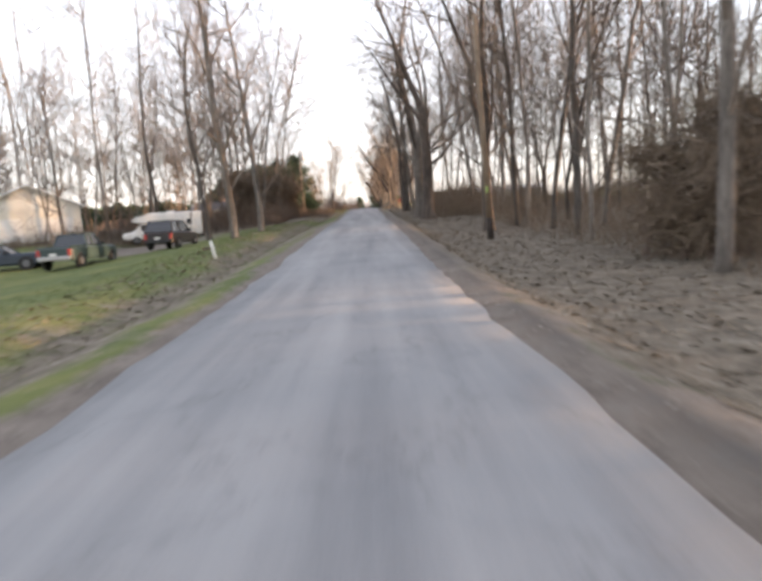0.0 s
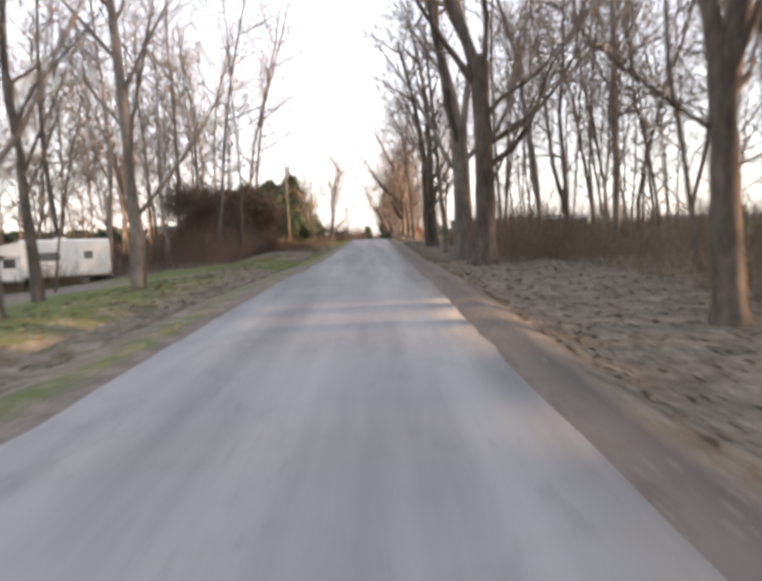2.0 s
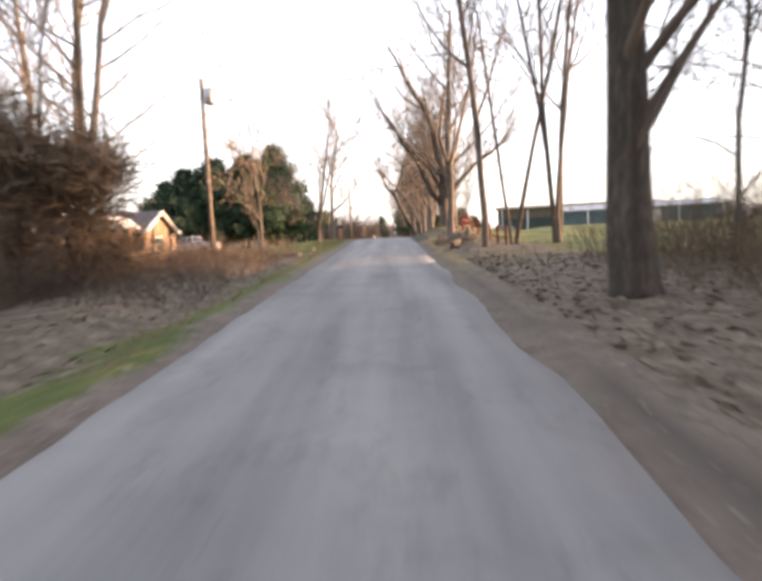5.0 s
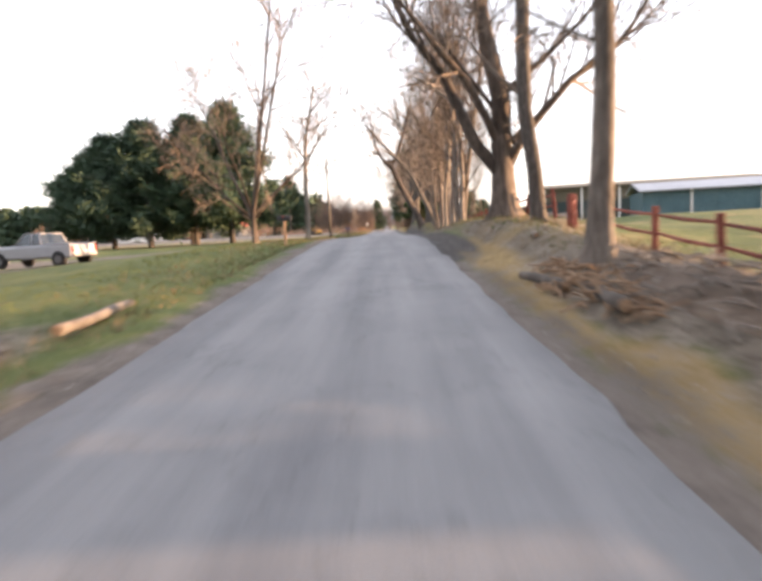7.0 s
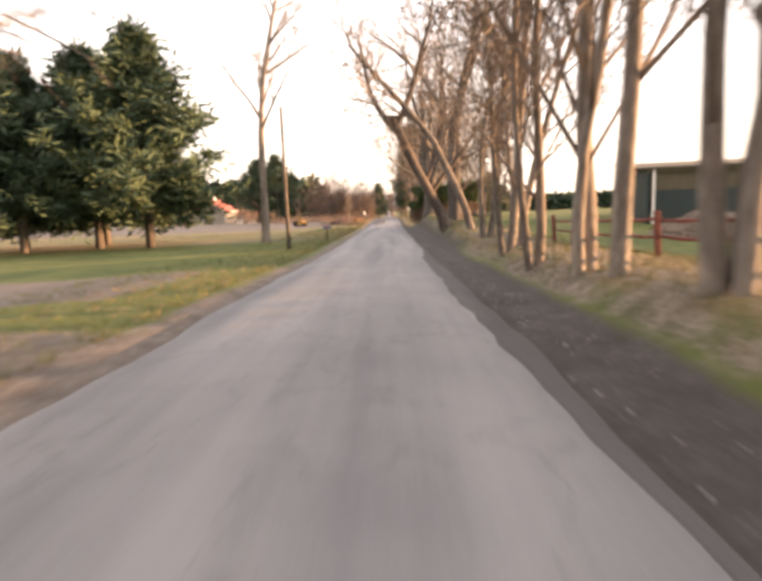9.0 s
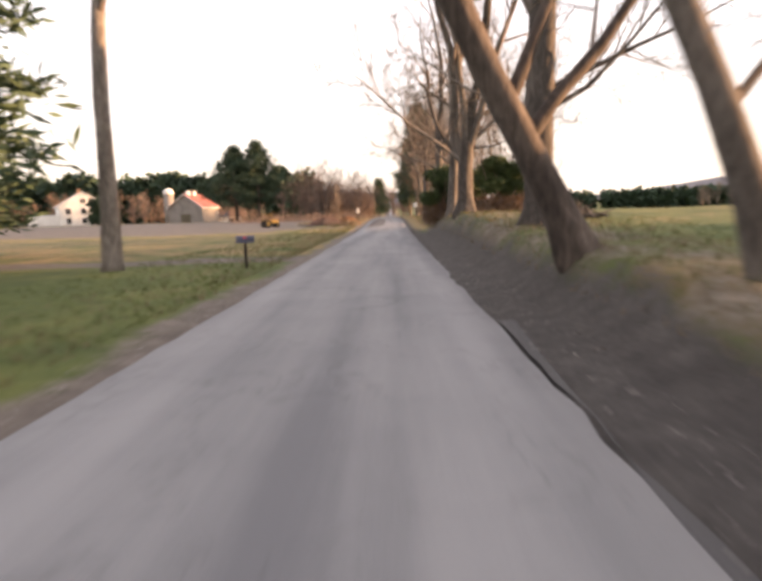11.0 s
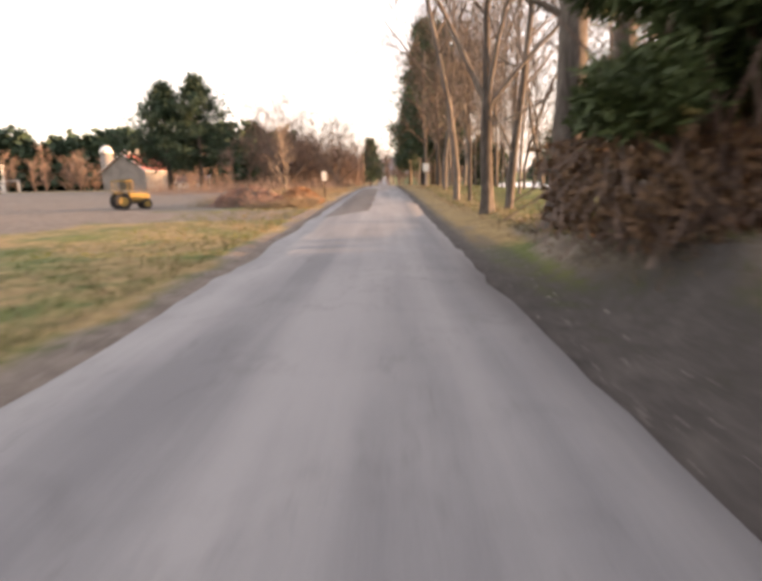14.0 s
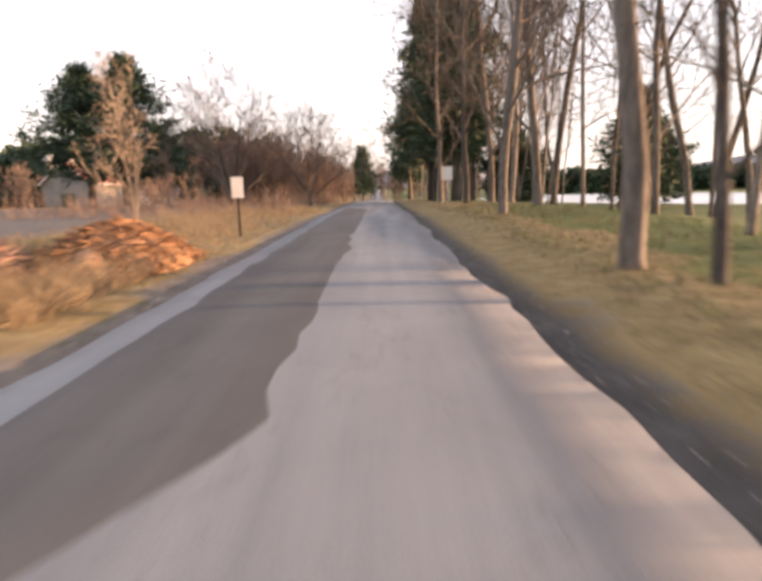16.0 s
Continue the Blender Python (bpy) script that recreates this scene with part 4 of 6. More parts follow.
# ---- evergreens ----
PINE = "bushy dark green pine on the lawn"
for q, (x, y, h, w, r) in enumerate(((-17.3, 138, 17.2, 4.7, 0.26), (-21.8, 139.5, 16.3, 4.9, 0.26), (-26.2, 137.5, 15.6, 5.2, 0.26), (-31.5, 140, 14.5, 4.8, 0.25), (-24.5, 146, 16, 4.8, 0.24), (-36.5, 145, 13, 4.4, 0.22))):
    place(pine_tree("pine_tree", PINE, 300 + q, h * 0.86, w * 1.3, r, 0.13, tufts=1150, size=0.95, group="pines on the lawn"), x, y)
for q, (x, y, h, w) in enumerate(((5.2, 231, 21, 4.0), (6.4, 222, 18, 3.6), (7.6, 243, 19, 4.0), (-33.2, 240, 15.5, 7.0), (-28.6, 241, 16.5, 6.6), (4.8, 262, 16, 4.0), (-4.5, 330, 15, 4))):
    place(pine_tree("pine_tree", "tall dark pine beside the far road", 320 + q, h, w, 0.32, 0.2, tufts=620, size=1.0), x, y)
for q, (x, y, h) in enumerate(((21.5, 222, 9.5), (26, 228, 7.0), (13.5, 232, 7))):
    place(pine_tree("pine_tree", "dense dark evergreen near the pond", 330 + q, h, 3.2, 0.2, 0.08, tufts=520, size=0.8), x, y)
place(shrub("yew_bush", "big dark green yew with bare brown lower stems", 401, 1.85, 2.2, 4.1, 2185, lift=0.3, dead=700, size=0.23, width=0.13, lobes=34, lobe=(0.11, 0.26)), 4.0, 160.8)
place(shrub("yew_bush", "big dark green yew with bare brown lower stems", 402, 2.3, 2.1, 4.2, 2185, lift=0.32, dead=700, size=0.23, width=0.13, lobes=34, lobe=(0.11, 0.26)), 7.9, 158.0)
place(shrub("yew_bush", "rounded dark green yew at the bank's edge", 403, 1.7, 1.8, 4.3, 1494, lift=0.26, dead=420, size=0.23, width=0.13, lobes=34, lobe=(0.11, 0.26)), 6.2, 163.6)
for x, y, h in ((-12.4, 68.5, 6.6), (-14.6, 66.0, 5.8), (-10.8, 71.5, 4.9), (9.8, 16.6, 3.8), (12.4, 17.5, 4.9)):
    place(shrub("thicket_bush", "dense brown leafless thicket with tangled vines", 410 + int(h), 2.6, 2.4, h, 560 if x < 0 else 320, mat=BRUSH, lift=0.04, size=0.9, width=0.022), x, y)

# Round-crowned bare trees and thickets along the far field edge.
BUSHY = [bare_tree("bare_tree", "round-crowned bare tree with reddish twigs", 500 + i, 9 + i, 0.14, (14, 7, 6), 0.15, fork=6, bole=0.16, spread=(8, 55), twigs=TWIG_RED, group="far field edge") for i in range(3)]
FIELD = random.Random(8)
for q in range(30):
    again(BUSHY[q % 3], -7.5 - 12 * FIELD.random(), 228 + 70 * FIELD.random(), FIELD.uniform(0.5, 0.85), FIELD.uniform(0, 360))
for q, (x, y, sc) in enumerate(((-12.5, 223.5, 1.3), (-6.4, 227, 0.95), (-19.5, 250, 1.0))):
    place(BUSHY[q], x, y, sc)

# Far tree lines: nobody could count these.


def far_woods(name, label, seed, x0, x1, y0, y1, n, h0, h1, mat, kind_shape):
    rng = random.Random(seed)
    s = Shape()
    for _ in range(n):
        x, y = rng.uniform(x0, x1), rng.uniform(y0, y1)
        b, h = ground(x, y), rng.uniform(h0, h1)
        if kind_shape == "pine":
            s.tube([(x, y, b), (x, y, b + h * 0.9)], [0.2, 0.05], 4, cap=False)
            for _k in range(80):
                f = rng.random() ** 0.8
                a, rr = rng.random() * 6.28, (1 - f) * h * 0.3 + 0.5
                leaf_tuft(s, rng, Vector((x + math.cos(a) * rr * rng.random(), y + math.sin(a) * rr * rng.random(), b + h * (0.12 + 0.86 * f))), 2.8, 3, 0.4, 0.3, 0.42)
        else:
            s.tube([(x, y, b), (x + rng.gauss(0, 0.2), y, b + h * 0.5), (x + rng.gauss(0, 0.4), y, b + h * 0.85)], [0.14, 0.1, 0.03], 4, cap=False)
            for _k in range(30):
                f = rng.uniform(0.12, 0.8)
                a = rng.random() * 6.28
                d = Vector((math.cos(a), math.sin(a), rng.uniform(0.5, 1.7))).normalized()
                p = Vector((x, y, b + h * f))
                ln = h * rng.uniform(0.1, 0.32)
                e = p + d * ln
                p2 = p + d * ln * rng.uniform(0.2, 0.7)
                s.tube([p, e], [0.05, 0.02], 3, cap=False)
                for _j in range(5):
                    e2 = p2 + (d + Vector((rng.gauss(0, 0.6), rng.gauss(0, 0.6), rng.gauss(0.2, 0.4)))).normalized() * ln * 0.55
                    s.tube([p2, e2], [0.03, 0.014], 3, cap=False)
    return lone(name, s, mat, label, "trees", kind="stuff")


far_woods("far_pine_woods", "dark pine wood along the far edge of the field", 51, -330, -34, 330, 395, 520, 13, 20, NEEDLES, "pine")
far_woods("far_bare_woods", "reddish brown bare trees behind the farm", 52, -150, -45, 300, 325, 70, 8, 13, TWIG_RED, "bare")
far_woods("far_bare_woods", "reddish brown bare trees along the far road", 53, -22, -5.5, 232, 300, 110, 5, 9, TWIG_RED, "bare")
far_woods("far_bare_woods", "bare trees where the road vanishes", 54, -40, 40, 330, 430, 120, 9, 15, TWIG_RED, "bare")
far_woods("far_bare_woods", "bare wood on the far side of the pond", 55, 128, 240, 200, 380, 120, 9, 14, TWIG, "bare")
far_woods("far_pine_woods", "dark pine wood behind the pond", 58, 70, 200, 390, 425, 130, 5, 7.5, NEEDLES, "pine")
far_woods("far_bare_woods", "bare wood behind the parked vehicles", 56, -110, -26, 84, 88, 60, 12, 20, TWIG, "bare")
far_woods("far_bare_woods", "deep bare wood beside the road", 57, 32, 130, -20, 76, 130, 16, 23, TWIG, "bare")

# ---- brush, tall dry grass, leaves and grass blades ----


def stalks(name, label, seed, spots, mat, h0, h1, r=0.012, lean=0.35, fork=2):
    rng = random.Random(seed)
    s = Shape()
    for x, y in spots(rng):
        z = ground(x, y) - 0.03
        h = rng.uniform(h0, h1) * (0.75 + 1.1 * noise.noise((x * 0.22, y * 0.22, seed)))
        p = Vector((x, y, z))
        e = p + Vector((rng.gauss(0, lean), rng.gauss(0, lean), 1)) * h
        s.tube([p, p.lerp(e, 0.55) + Vector((rng.gauss(0, 0.04), rng.gauss(0, 0.04), 0)), e], [r, r * 0.7, r * 0.25], 3, cap=False)
        for _ in range(fork):
            q = p.lerp(e, rng.uniform(0.25, 0.75))
            s.tube([q, q + Vector((rng.gauss(0, 0.5), rng.gauss(0, 0.5), rng.uniform(0.2, 0.9))) * h * 0.4], [r * 0.6, r * 0.2], 3, cap=False)
    return lone(name, s, mat, label, "undergrowth", kind="stuff")


def band(n, x0, x1, y0, y1, power=1.0):
    return lambda rng: [(x0 + (x1 - x0) * rng.random() ** power, rng.uniform(y0, y1)) for _ in range(n)]


stalks("undergrowth", "brown leafless undergrowth at the wood's edge", 61, band(6500, 8.5, 24, 2, 74, 1.3), BRUSH, 0.8, 2.8, 0.011)
stalks("undergrowth", "brown leafless undergrowth deep in the wood", 62, band(4500, 22, 60, -5, 85), BRUSH, 1.8, 4.5, 0.02)
stalks("undergrowth", "brown leafless thicket behind the lawn", 63, band(5200, -9.0, -30, 56.5, 84, 1.4), BRUSH_SHADED, 0.7, 3.0, 0.012)
stalks("undergrowth", "low brown brush in the ditch", 64, band(2600, -4.9, -12, 66, 83), BRUSH_SHADED, 0.3, 1.1, 0.008)
stalks("undergrowth", "thicket beside the massive roadside trees", 65, band(3200, 5.8, 14, 46, 72.5), BRUSH, 0.8, 3.2, 0.011)
stalks("dry_grass", "tall orange-brown dry grass beside the field", 66, band(5500, -4.2, -11, 183, 214), STRAW, 0.2, 0.7, 0.007, 0.45, 1)
stalks("dry_grass", "orange-brown matted grass round the brush pile", 69, band(2600, -3.9, -7.0, 180.6, 185.0), STRAW, 0.15, 0.75, 0.008, 0.8, 2)
stalks("dry_grass", "tall dry weeds along the far road", 67, band(3500, -5.0, -26, 205, 250), TWIG_RED, 0.5, 1.8, 0.012, 0.3, 2)
stalks("undergrowth", "dark brush behind the parked vehicles", 68, band(2600, -18, -44, 54, 62), BRUSH, 0.7, 2.0, 0.016)


def blades(name, label, seed, spots, mat, h0, h1, w=0.006):
    rng = random.Random(seed)
    s = Shape()
    for x, y in spots(rng):
        z = ground(x, y) - 0.01
        for _ in range(4):
            a, h = rng.random() * 6.28, rng.uniform(h0, h1)
            bx, by = x + rng.gauss(0, 0.03), y + rng.gauss(0, 0.03)
            ox, oy = math.cos(a) * w, math.sin(a) * w
            s.add([(bx - ox, by - oy, z), (bx + ox, by + oy, z), (bx + rng.gauss(0, 0.5) * h, by + rng.gauss(0, 0.5) * h, z + h)], [(0, 1, 2)])
    return lone(name, s, mat, label, "grass", kind="stuff")


blades("grass", "short green grass along the verge", 71, band(6500, -4.4, -10, -2, 60, 1.3), GRASS, 0.04, 0.1)
blades("grass", "short green grass on the lawn edge", 72, band(9000, -3.7, -9, 84, 180, 1.5), GRASS, 0.05, 0.15)
blades("grass", "tufts of grass on the bank", 73, band(9000, 3.2, 9, 86, 200, 1.3), GRASS, 0.05, 0.16)
blades("dry_grass", "straw-coloured dead grass on the verges", 74, band(7000, 2.9, 7, 70, 210, 1.2), STRAW, 0.06, 0.2)
blades("dry_grass", "straw-coloured dead grass beside the road", 75, band(3500, -3.6, -6.5, 60, 215, 1.6), STRAW, 0.06, 0.22)


def litter(name, label, seed, spots, mat, size):
    rng = random.Random(seed)
    s = Shape()
    for x, y in spots(rng):
        z = ground(x, y) + 0.015
        a, k = rng.random() * 6.28, size * rng.uniform(0.5, 1.3)
        u = Vector((math.cos(a), math.sin(a), rng.gauss(0, 0.3))) * k
        w = Vector((-math.sin(a), math.cos(a), rng.gauss(0, 0.3))) * k * 0.6
        p = Vector((x, y, z))
        up = Vector((0, 0, 0.3 * k))
        s.add([tuple(p - u), tuple(p + w + up), tuple(p + u), tuple(p - w + up)], [(0, 1, 2), (0, 2, 3)])
    return lone(name, s, mat, label, "leaves", kind="stuff")


litter("fallen_leaves", "brown fallen leaves under the roadside trees", 81, band(15000, 2.6, 14, -2, 74, 1.3), LEAF, 0.07)
litter("fallen_leaves", "brown fallen leaves in the ditch", 82, band(4500, -4.5, -7.5, -2, 84), LEAF, 0.06)
litter("fallen_leaves", "brown fallen leaves under the yews", 83, band(4000, 3.2, 9, 152, 170), LEAF, 0.06)
litter("gravel", "loose stones along the road's edge", 84, lambda rng: [(rng.choice((ROAD_R + rng.uniform(0.0, 0.9), ROAD_L - rng.uniform(0.0, 0.5))), rng.uniform(-2, 205)) for _ in range(5000)],
       material("loose_stones", [(0.14, 0.13, 0.12), (0.26, 0.24, 0.22), (0.36, 0.34, 0.31)], 5, 0.9, 0.2), 0.025)


# ---- poles, signs, mailboxes, fence ----
def utility_pole(x, y, h, r, label, dark_foot, tag=False, transformer=False, tilt=(0.0, 0.0), mat=None):
    ob = thing("utility_pole", label, "utility pole", (x, y, ground(x, y)))
    tx, ty = tilt
    foot = dark_foot
    part("pole", Shape().tube([(tx * foot, ty * foot, foot), (tx * h / 2, ty * h / 2, h / 2), (tx * h, ty * h, h)], [r, r * 0.88, r * 0.72], 14), mat or POLE_WOOD, ob, smooth=True)
    part("foot", Shape().tube([(0, 0, -0.3), (tx * foot, ty * foot, foot)], [r * 1.12, r * 1.06], 14), POLE_DARK, ob, "dark tarred pole foot", smooth=True)
    if tag:
        part("tag", Shape().box(-r - 0.03, -r + 0.06, -r - 0.02, -r + 0.0, 2.25, 2.55, 0.004), TAG_GREEN, ob, "small lime green tag")
    if transformer:
        t = part("transformer", Shape().tube([(0.38, 0, h - 1.3), (0.38, 0, h - 1.25), (0.38, 0, h - 0.55), (0.38, 0, h - 0.5)], [0.2, 0.24, 0.24, 0.18], 14), STEEL, ob, "grey steel transformer can", smooth=True)
        part("bushing", Shape().tube([(0.38, 0, h - 0.5), (0.38, 0, h - 0.25)], [0.04, 0.03], 8), WHITE_PAINT, t)
    return ob


TAG_GREEN = material("lime_tag", [(0.35, 0.5, 0.12), (0.45, 0.6, 0.2)], 6, 0.6, 0.0)
utility_pole(5.85, 27.1, 10.5, 0.15, "brown wooden utility pole with dark foot and green tag", 1.05, tag=True, tilt=(-0.03, 0.0))
utility_pole(-9.5, 83.1, 9.3, 0.14, "pale wooden utility pole with a transformer above the ditch", 0.5, transformer=True, mat=BARK_PALE)
utility_pole(-5.25, 127.0, 7.2, 0.1, "short pale wooden pole with dark foot on the verge", 0.45, mat=BARK_PALE)
utility_pole(4.6, 258, 9, 0.13, "far wooden utility pole beside the road", 0.5)
utility_pole(-4.9, 282, 9, 0.13, "far wooden utility pole beside the road", 0.5)

utility_pole(17.9, 142.0, 9.5, 0.07, "thin tall metal pole behind the sheds", 0.3, mat=STEEL)
utility_pole(17.6, 137.2, 6.0, 0.07, "thin metal pole behind the sheds", 0.3, mat=STEEL)


def mailbox(x, y, post_mat, box_mat, label, h, turn):
    ob = thing("mailbox", label, "mailbox", (x, y, ground(x, y)), turn)
    part("post", Shape().box(-0.045, 0.045, -0.045, 0.045, -0.2, h, 0.008), post_mat, ob)
    arch = [(-0.09, h)] + [(0.09 * -math.cos(a), h + 0.12 + 0.09 * math.sin(a)) for a in np.linspace(0, math.pi, 9)] + [(0.09, h)]
    box = part("box", Shape().prism(arch, -0.26, 0.26), box_mat, ob)
    part("door", Shape().prism([(a * 1.06, h + (b - h) * 1.04) for a, b in arch], 0.262, 0.275), box_mat, box)
    part("flag", Shape().box(-0.06, 0.05, -0.108, -0.1, h + 0.14, h + 0.18, 0.001), TAIL_RED, box, "small red flag")
    return ob


TAIL_RED = material("red_lens", [(0.35, 0.02, 0.015), (0.5, 0.04, 0.03)], 6, 0.3, 0.0)
BLUE_BOX = material("blue_mailbox", [(0.018, 0.032, 0.075), (0.035, 0.055, 0.12)], 5, 0.45, 0.05)
mailbox(-4.1, 98.4, TIMBER, BLACK_PLASTIC, "black mailbox on a pale tan wooden post", 0.98, 0)
mailbox(-4.35, 136.7, POLE_DARK, BLUE_BOX, "dark blue mailbox on a thin dark post", 0.78, 12)


def road_sign(x, y, w, h, top, label, turn, double=False):
    ob = thing("road_sign", label, "sign", (x, y, ground(x, y)), turn)
    part("post", Shape().box(-0.035, 0.035, -0.02, 0.02, -0.2, top - 0.05, 0.006), POLE_DARK if double else STEEL, ob)
    part("plate", Shape().box(-w / 2, w / 2, -0.03, -0.022, top - h, top, 0.003), WHITE_PAINT, ob, "blank white plate")
    if double:
        part("plate", Shape().box(-w / 2 - 0.02, w / 2 - 0.05, 0.022, 0.03, top - h * 0.6, top + 0.02, 0.003), STEEL, ob, "grey back of a second plate")
    return ob


road_sign(-4.2, 191.6, 0.34, 0.6, 1.75, "white road sign plates on a thin post", 10, double=True)
road_sign(3.7, 205.4, 0.55, 0.72, 2.05, "white road sign on a steel post", 0)


def fence_line():
    ob = thing("split_rail_fence", "faded red two-rail wooden fence with leaning posts", "fence", (0, 0, 0))
    rng = random.Random(9)
    runs = ([(5.5 + 0.06 * i, 80.8 + 2.5 * i) for i in range(5)], [(4.7, 90.6), (5.2, 92.4), (5.75, 93.6)], [(5.75 + 0.05 * i, 95.6 + 2.15 * i) for i in range(12)])
    post = Shape().box(-0.06, 0.06, -0.05, 0.05, -0.3, 1.02, 0.012).mesh("post")
    rail_len = {}
    for run in runs:
        for i, (x, y) in enumerate(run):
            p = part("post", post, RED_FENCE, ob)
            p.matrix_basis = pose(x, y, ground(x, y), rng.uniform(-5, 5), rng.uniform(-5, 5), rng.uniform(-8, 8))
            if i + 1 < len(run):
                x2, y2 = run[i + 1]
                for z in (0.45, 0.83):
                    a, b = Vector((x + 0.02, y, ground(x, y) + z + rng.uniform(-0.03, 0.03))), Vector((x2 + 0.02, y2, ground(x2, y2) + z + rng.uniform(-0.03, 0.03)))
                    m = a.lerp(b, 0.5) + Vector((0, 0, -0.03))
                    part("rail", Shape().tube([a, m, b], [0.032, 0.045, 0.032], 6), RED_FENCE, ob)
    return ob


fence_line()


# ---- logs and debris ----
def log_thing(x, y, z, length, r, turn, tilt, label, mat=None):
    ob = thing("log", label, "log", (x, y, ground(x, y) + z), turn)
    rng = random.Random(int(x * 100 + y))
    pts = [(length * (i / 4 - 0.5), rng.gauss(0, 0.03), tilt * (i / 4)) for i in range(5)]
    part("bark", Shape().tube(pts, [r * rng.uniform(0.9, 1.1) for _ in pts], 10), BARK, ob, smooth=True)
    for e, sgn in ((pts[0], -1), (pts[-1], 1)):
        part("sawn_end", Shape().tube([(e[0] + 0.002 * sgn, e[1], e[2]), (e[0] + 0.012 * sgn, e[1], e[2])], [r * 0.88, r * 0.86], 10), TIMBER, ob, "pale sawn end")
    return ob


log_thing(2.8, 79.4, 0.13, 1.1, 0.16, 62, 0.16, "grey cut log lying on the verge")
log_thing(3.5, 80.6, 0.1, 1.2, 0.1, 20, 0.1, "orange split log beside the debris")
stump = thing("tree_stump", "grey weathered standing stump among the debris", "stump", (3.75, 81.6, ground(3.75, 81.6)))
part("trunk", Shape().tube([(0, 0, -0.2), (0.01, 0, 0.05), (0.03, 0, 0.35), (0.05, 0.01, 0.6)], [0.24, 0.17, 0.14, 0.13], 12, knobbly=0.3), BARK_PALE, stump, smooth=True)
part("broken_top", Shape().tube([(0.05, 0.01, 0.6), (0.06, 0.01, 0.66), (0.09, 0.02, 0.74)], [0.125, 0.07, 0.015], 9, knobbly=0.4), TIMBER, stump, "splintered pale top")
log_thing(2.7, 83.4, 0.08, 2.2, 0.09, 82, 0.0, "orange peeled log along the verge")
log_thing(2.45, 85.2, 0.08, 1.9, 0.08, 95, 0.0, "orange peeled log along the verge")
log_thing(-4.6, 81.2, 0.09, 2.4, 0.09, 100, 0.02, "weathered log lying along the verge")
log_thing(-4.35, 84.4, 0.08, 2.6, 0.08, 98, 0.0, "weathered log lying along the verge")
log_thing(-6.9, 23.3, 0.12, 0.0001 + 0.9, 0.05, 80, 0.0, "broken branch by the ditch")
log_thing(3.3, 88.9, 0.06, 1.2, 0.06, 75, 0.0, "orange rotten log on the grass bank")


def heap(name, label, x, y, rx, ry, h, seed, mat, pieces, piece_mat, size):
    base = ground(x, y)
    ob = thing(name, label, "heap", (x, y, base))
    s = Shape()
    rings, seg = 9, 26
    for i in range(rings):
        f = i / (rings - 1)
        for k in range(seg):
            a = 2 * math.pi * k / seg
            w = 1 + 0.3 * noise.noise((math.cos(a) * 1.5, math.sin(a) * 1.5, seed))
            z = h * (1 - f ** 1.6) * (1 + 0.5 * noise.noise((math.cos(a) * f * 3, math.sin(a) * f * 3, seed + 4))) - 0.08
            px, py = math.cos(a) * rx * f * w, math.sin(a) * ry * f * w
            s.v.append((px, py, z + ground(x + px, y + py) - base))
    for i in range(rings - 1):
        for k in range(seg):
            a, b = i * seg + k, i * seg + (k + 1) % seg
            s.f.append((a, a + seg, b + seg, b))
    part("mound", s, mat, ob, smooth=True)
    rng = random.Random(seed)
    st = Shape()
    for _ in range(pieces):
        a, f = rng.random() * 6.28, math.sqrt(rng.random())
        px, py = math.cos(a) * rx * f, math.sin(a) * ry * f
        p = Vector((px, py, h * (1 - f ** 1.6) + 0.03 + ground(x + px, y + py) - base))
        d = Vector((rng.gauss(0, 1), rng.gauss(0, 1), rng.gauss(0.1, 0.35))).normalized() * size * rng.uniform(0.4, 1.4)
        st.tube([p - d * 0.5, p + Vector((0, 0, 0.04)), p + d * 0.5], [0.03 * size, 0.045 * size, 0.02 * size], 5)
    tagged(part("branch_jumble", st, piece_mat, ob, "jumble of cut branches"), kind="stuff")
    return ob


heap("brush_pile", "heap of orange-brown matted grass and cut branches", -5.0, 185.4, 1.4, 2.2, 0.85, 3.0, RUST_STRAW, 700, RUST_STRAW, 0.42)
heap("brush_pile", "heap of dark soil, roots and broken branches beside the field", -7.3, 183.2, 2.2, 1.7, 1.0, 5.0, DIRT, 520, ROOTS, 0.5)
heap("debris_heap", "low heap of leaves, soil and broken sticks", 3.6, 82.4, 0.9, 2.6, 0.24, 9.0, DIRT, 170, BARK_PALE, 0.4)
heap("debris_heap", "low heap of orange rotten wood and sticks", 2.75, 84.2, 0.4, 2.2, 0.12, 10.0, LEAF, 130, TIMBER, 0.45)
heap("branch_heap", "small heap of dead branches on the lawn", 6.6, 140.5, 1.1, 0.8, 0.2, 6.0, DIRT, 90, BARK, 0.9)
ORANGE = material("orange_cloth", [(0.75, 0.16, 0.04), (0.85, 0.25, 0.07)], 6, 0.7, 0.1)
flag = thing("marker_stake", "orange survey ribbon on a wooden stake", "marker", (-5.8, 188.0, ground(-5.8, 188)))
part("stake", Shape().box(-0.02, 0.02, -0.02, 0.02, -0.2, 0.75, 0.004), TIMBER, flag)
part("ribbon", Shape().box(-0.13, 0.14, -0.05, 0.05, 0.42, 0.72, 0.03), ORANGE, flag, "bright orange ribbon")
copy_thing(flag, pose(-1.4, -8.4, 0.0))
stake = thing("marker_post", "leaning white plastic marker post by the ditch", "marker", (-5.8, 20.5, ground(-5.8, 20.5)))
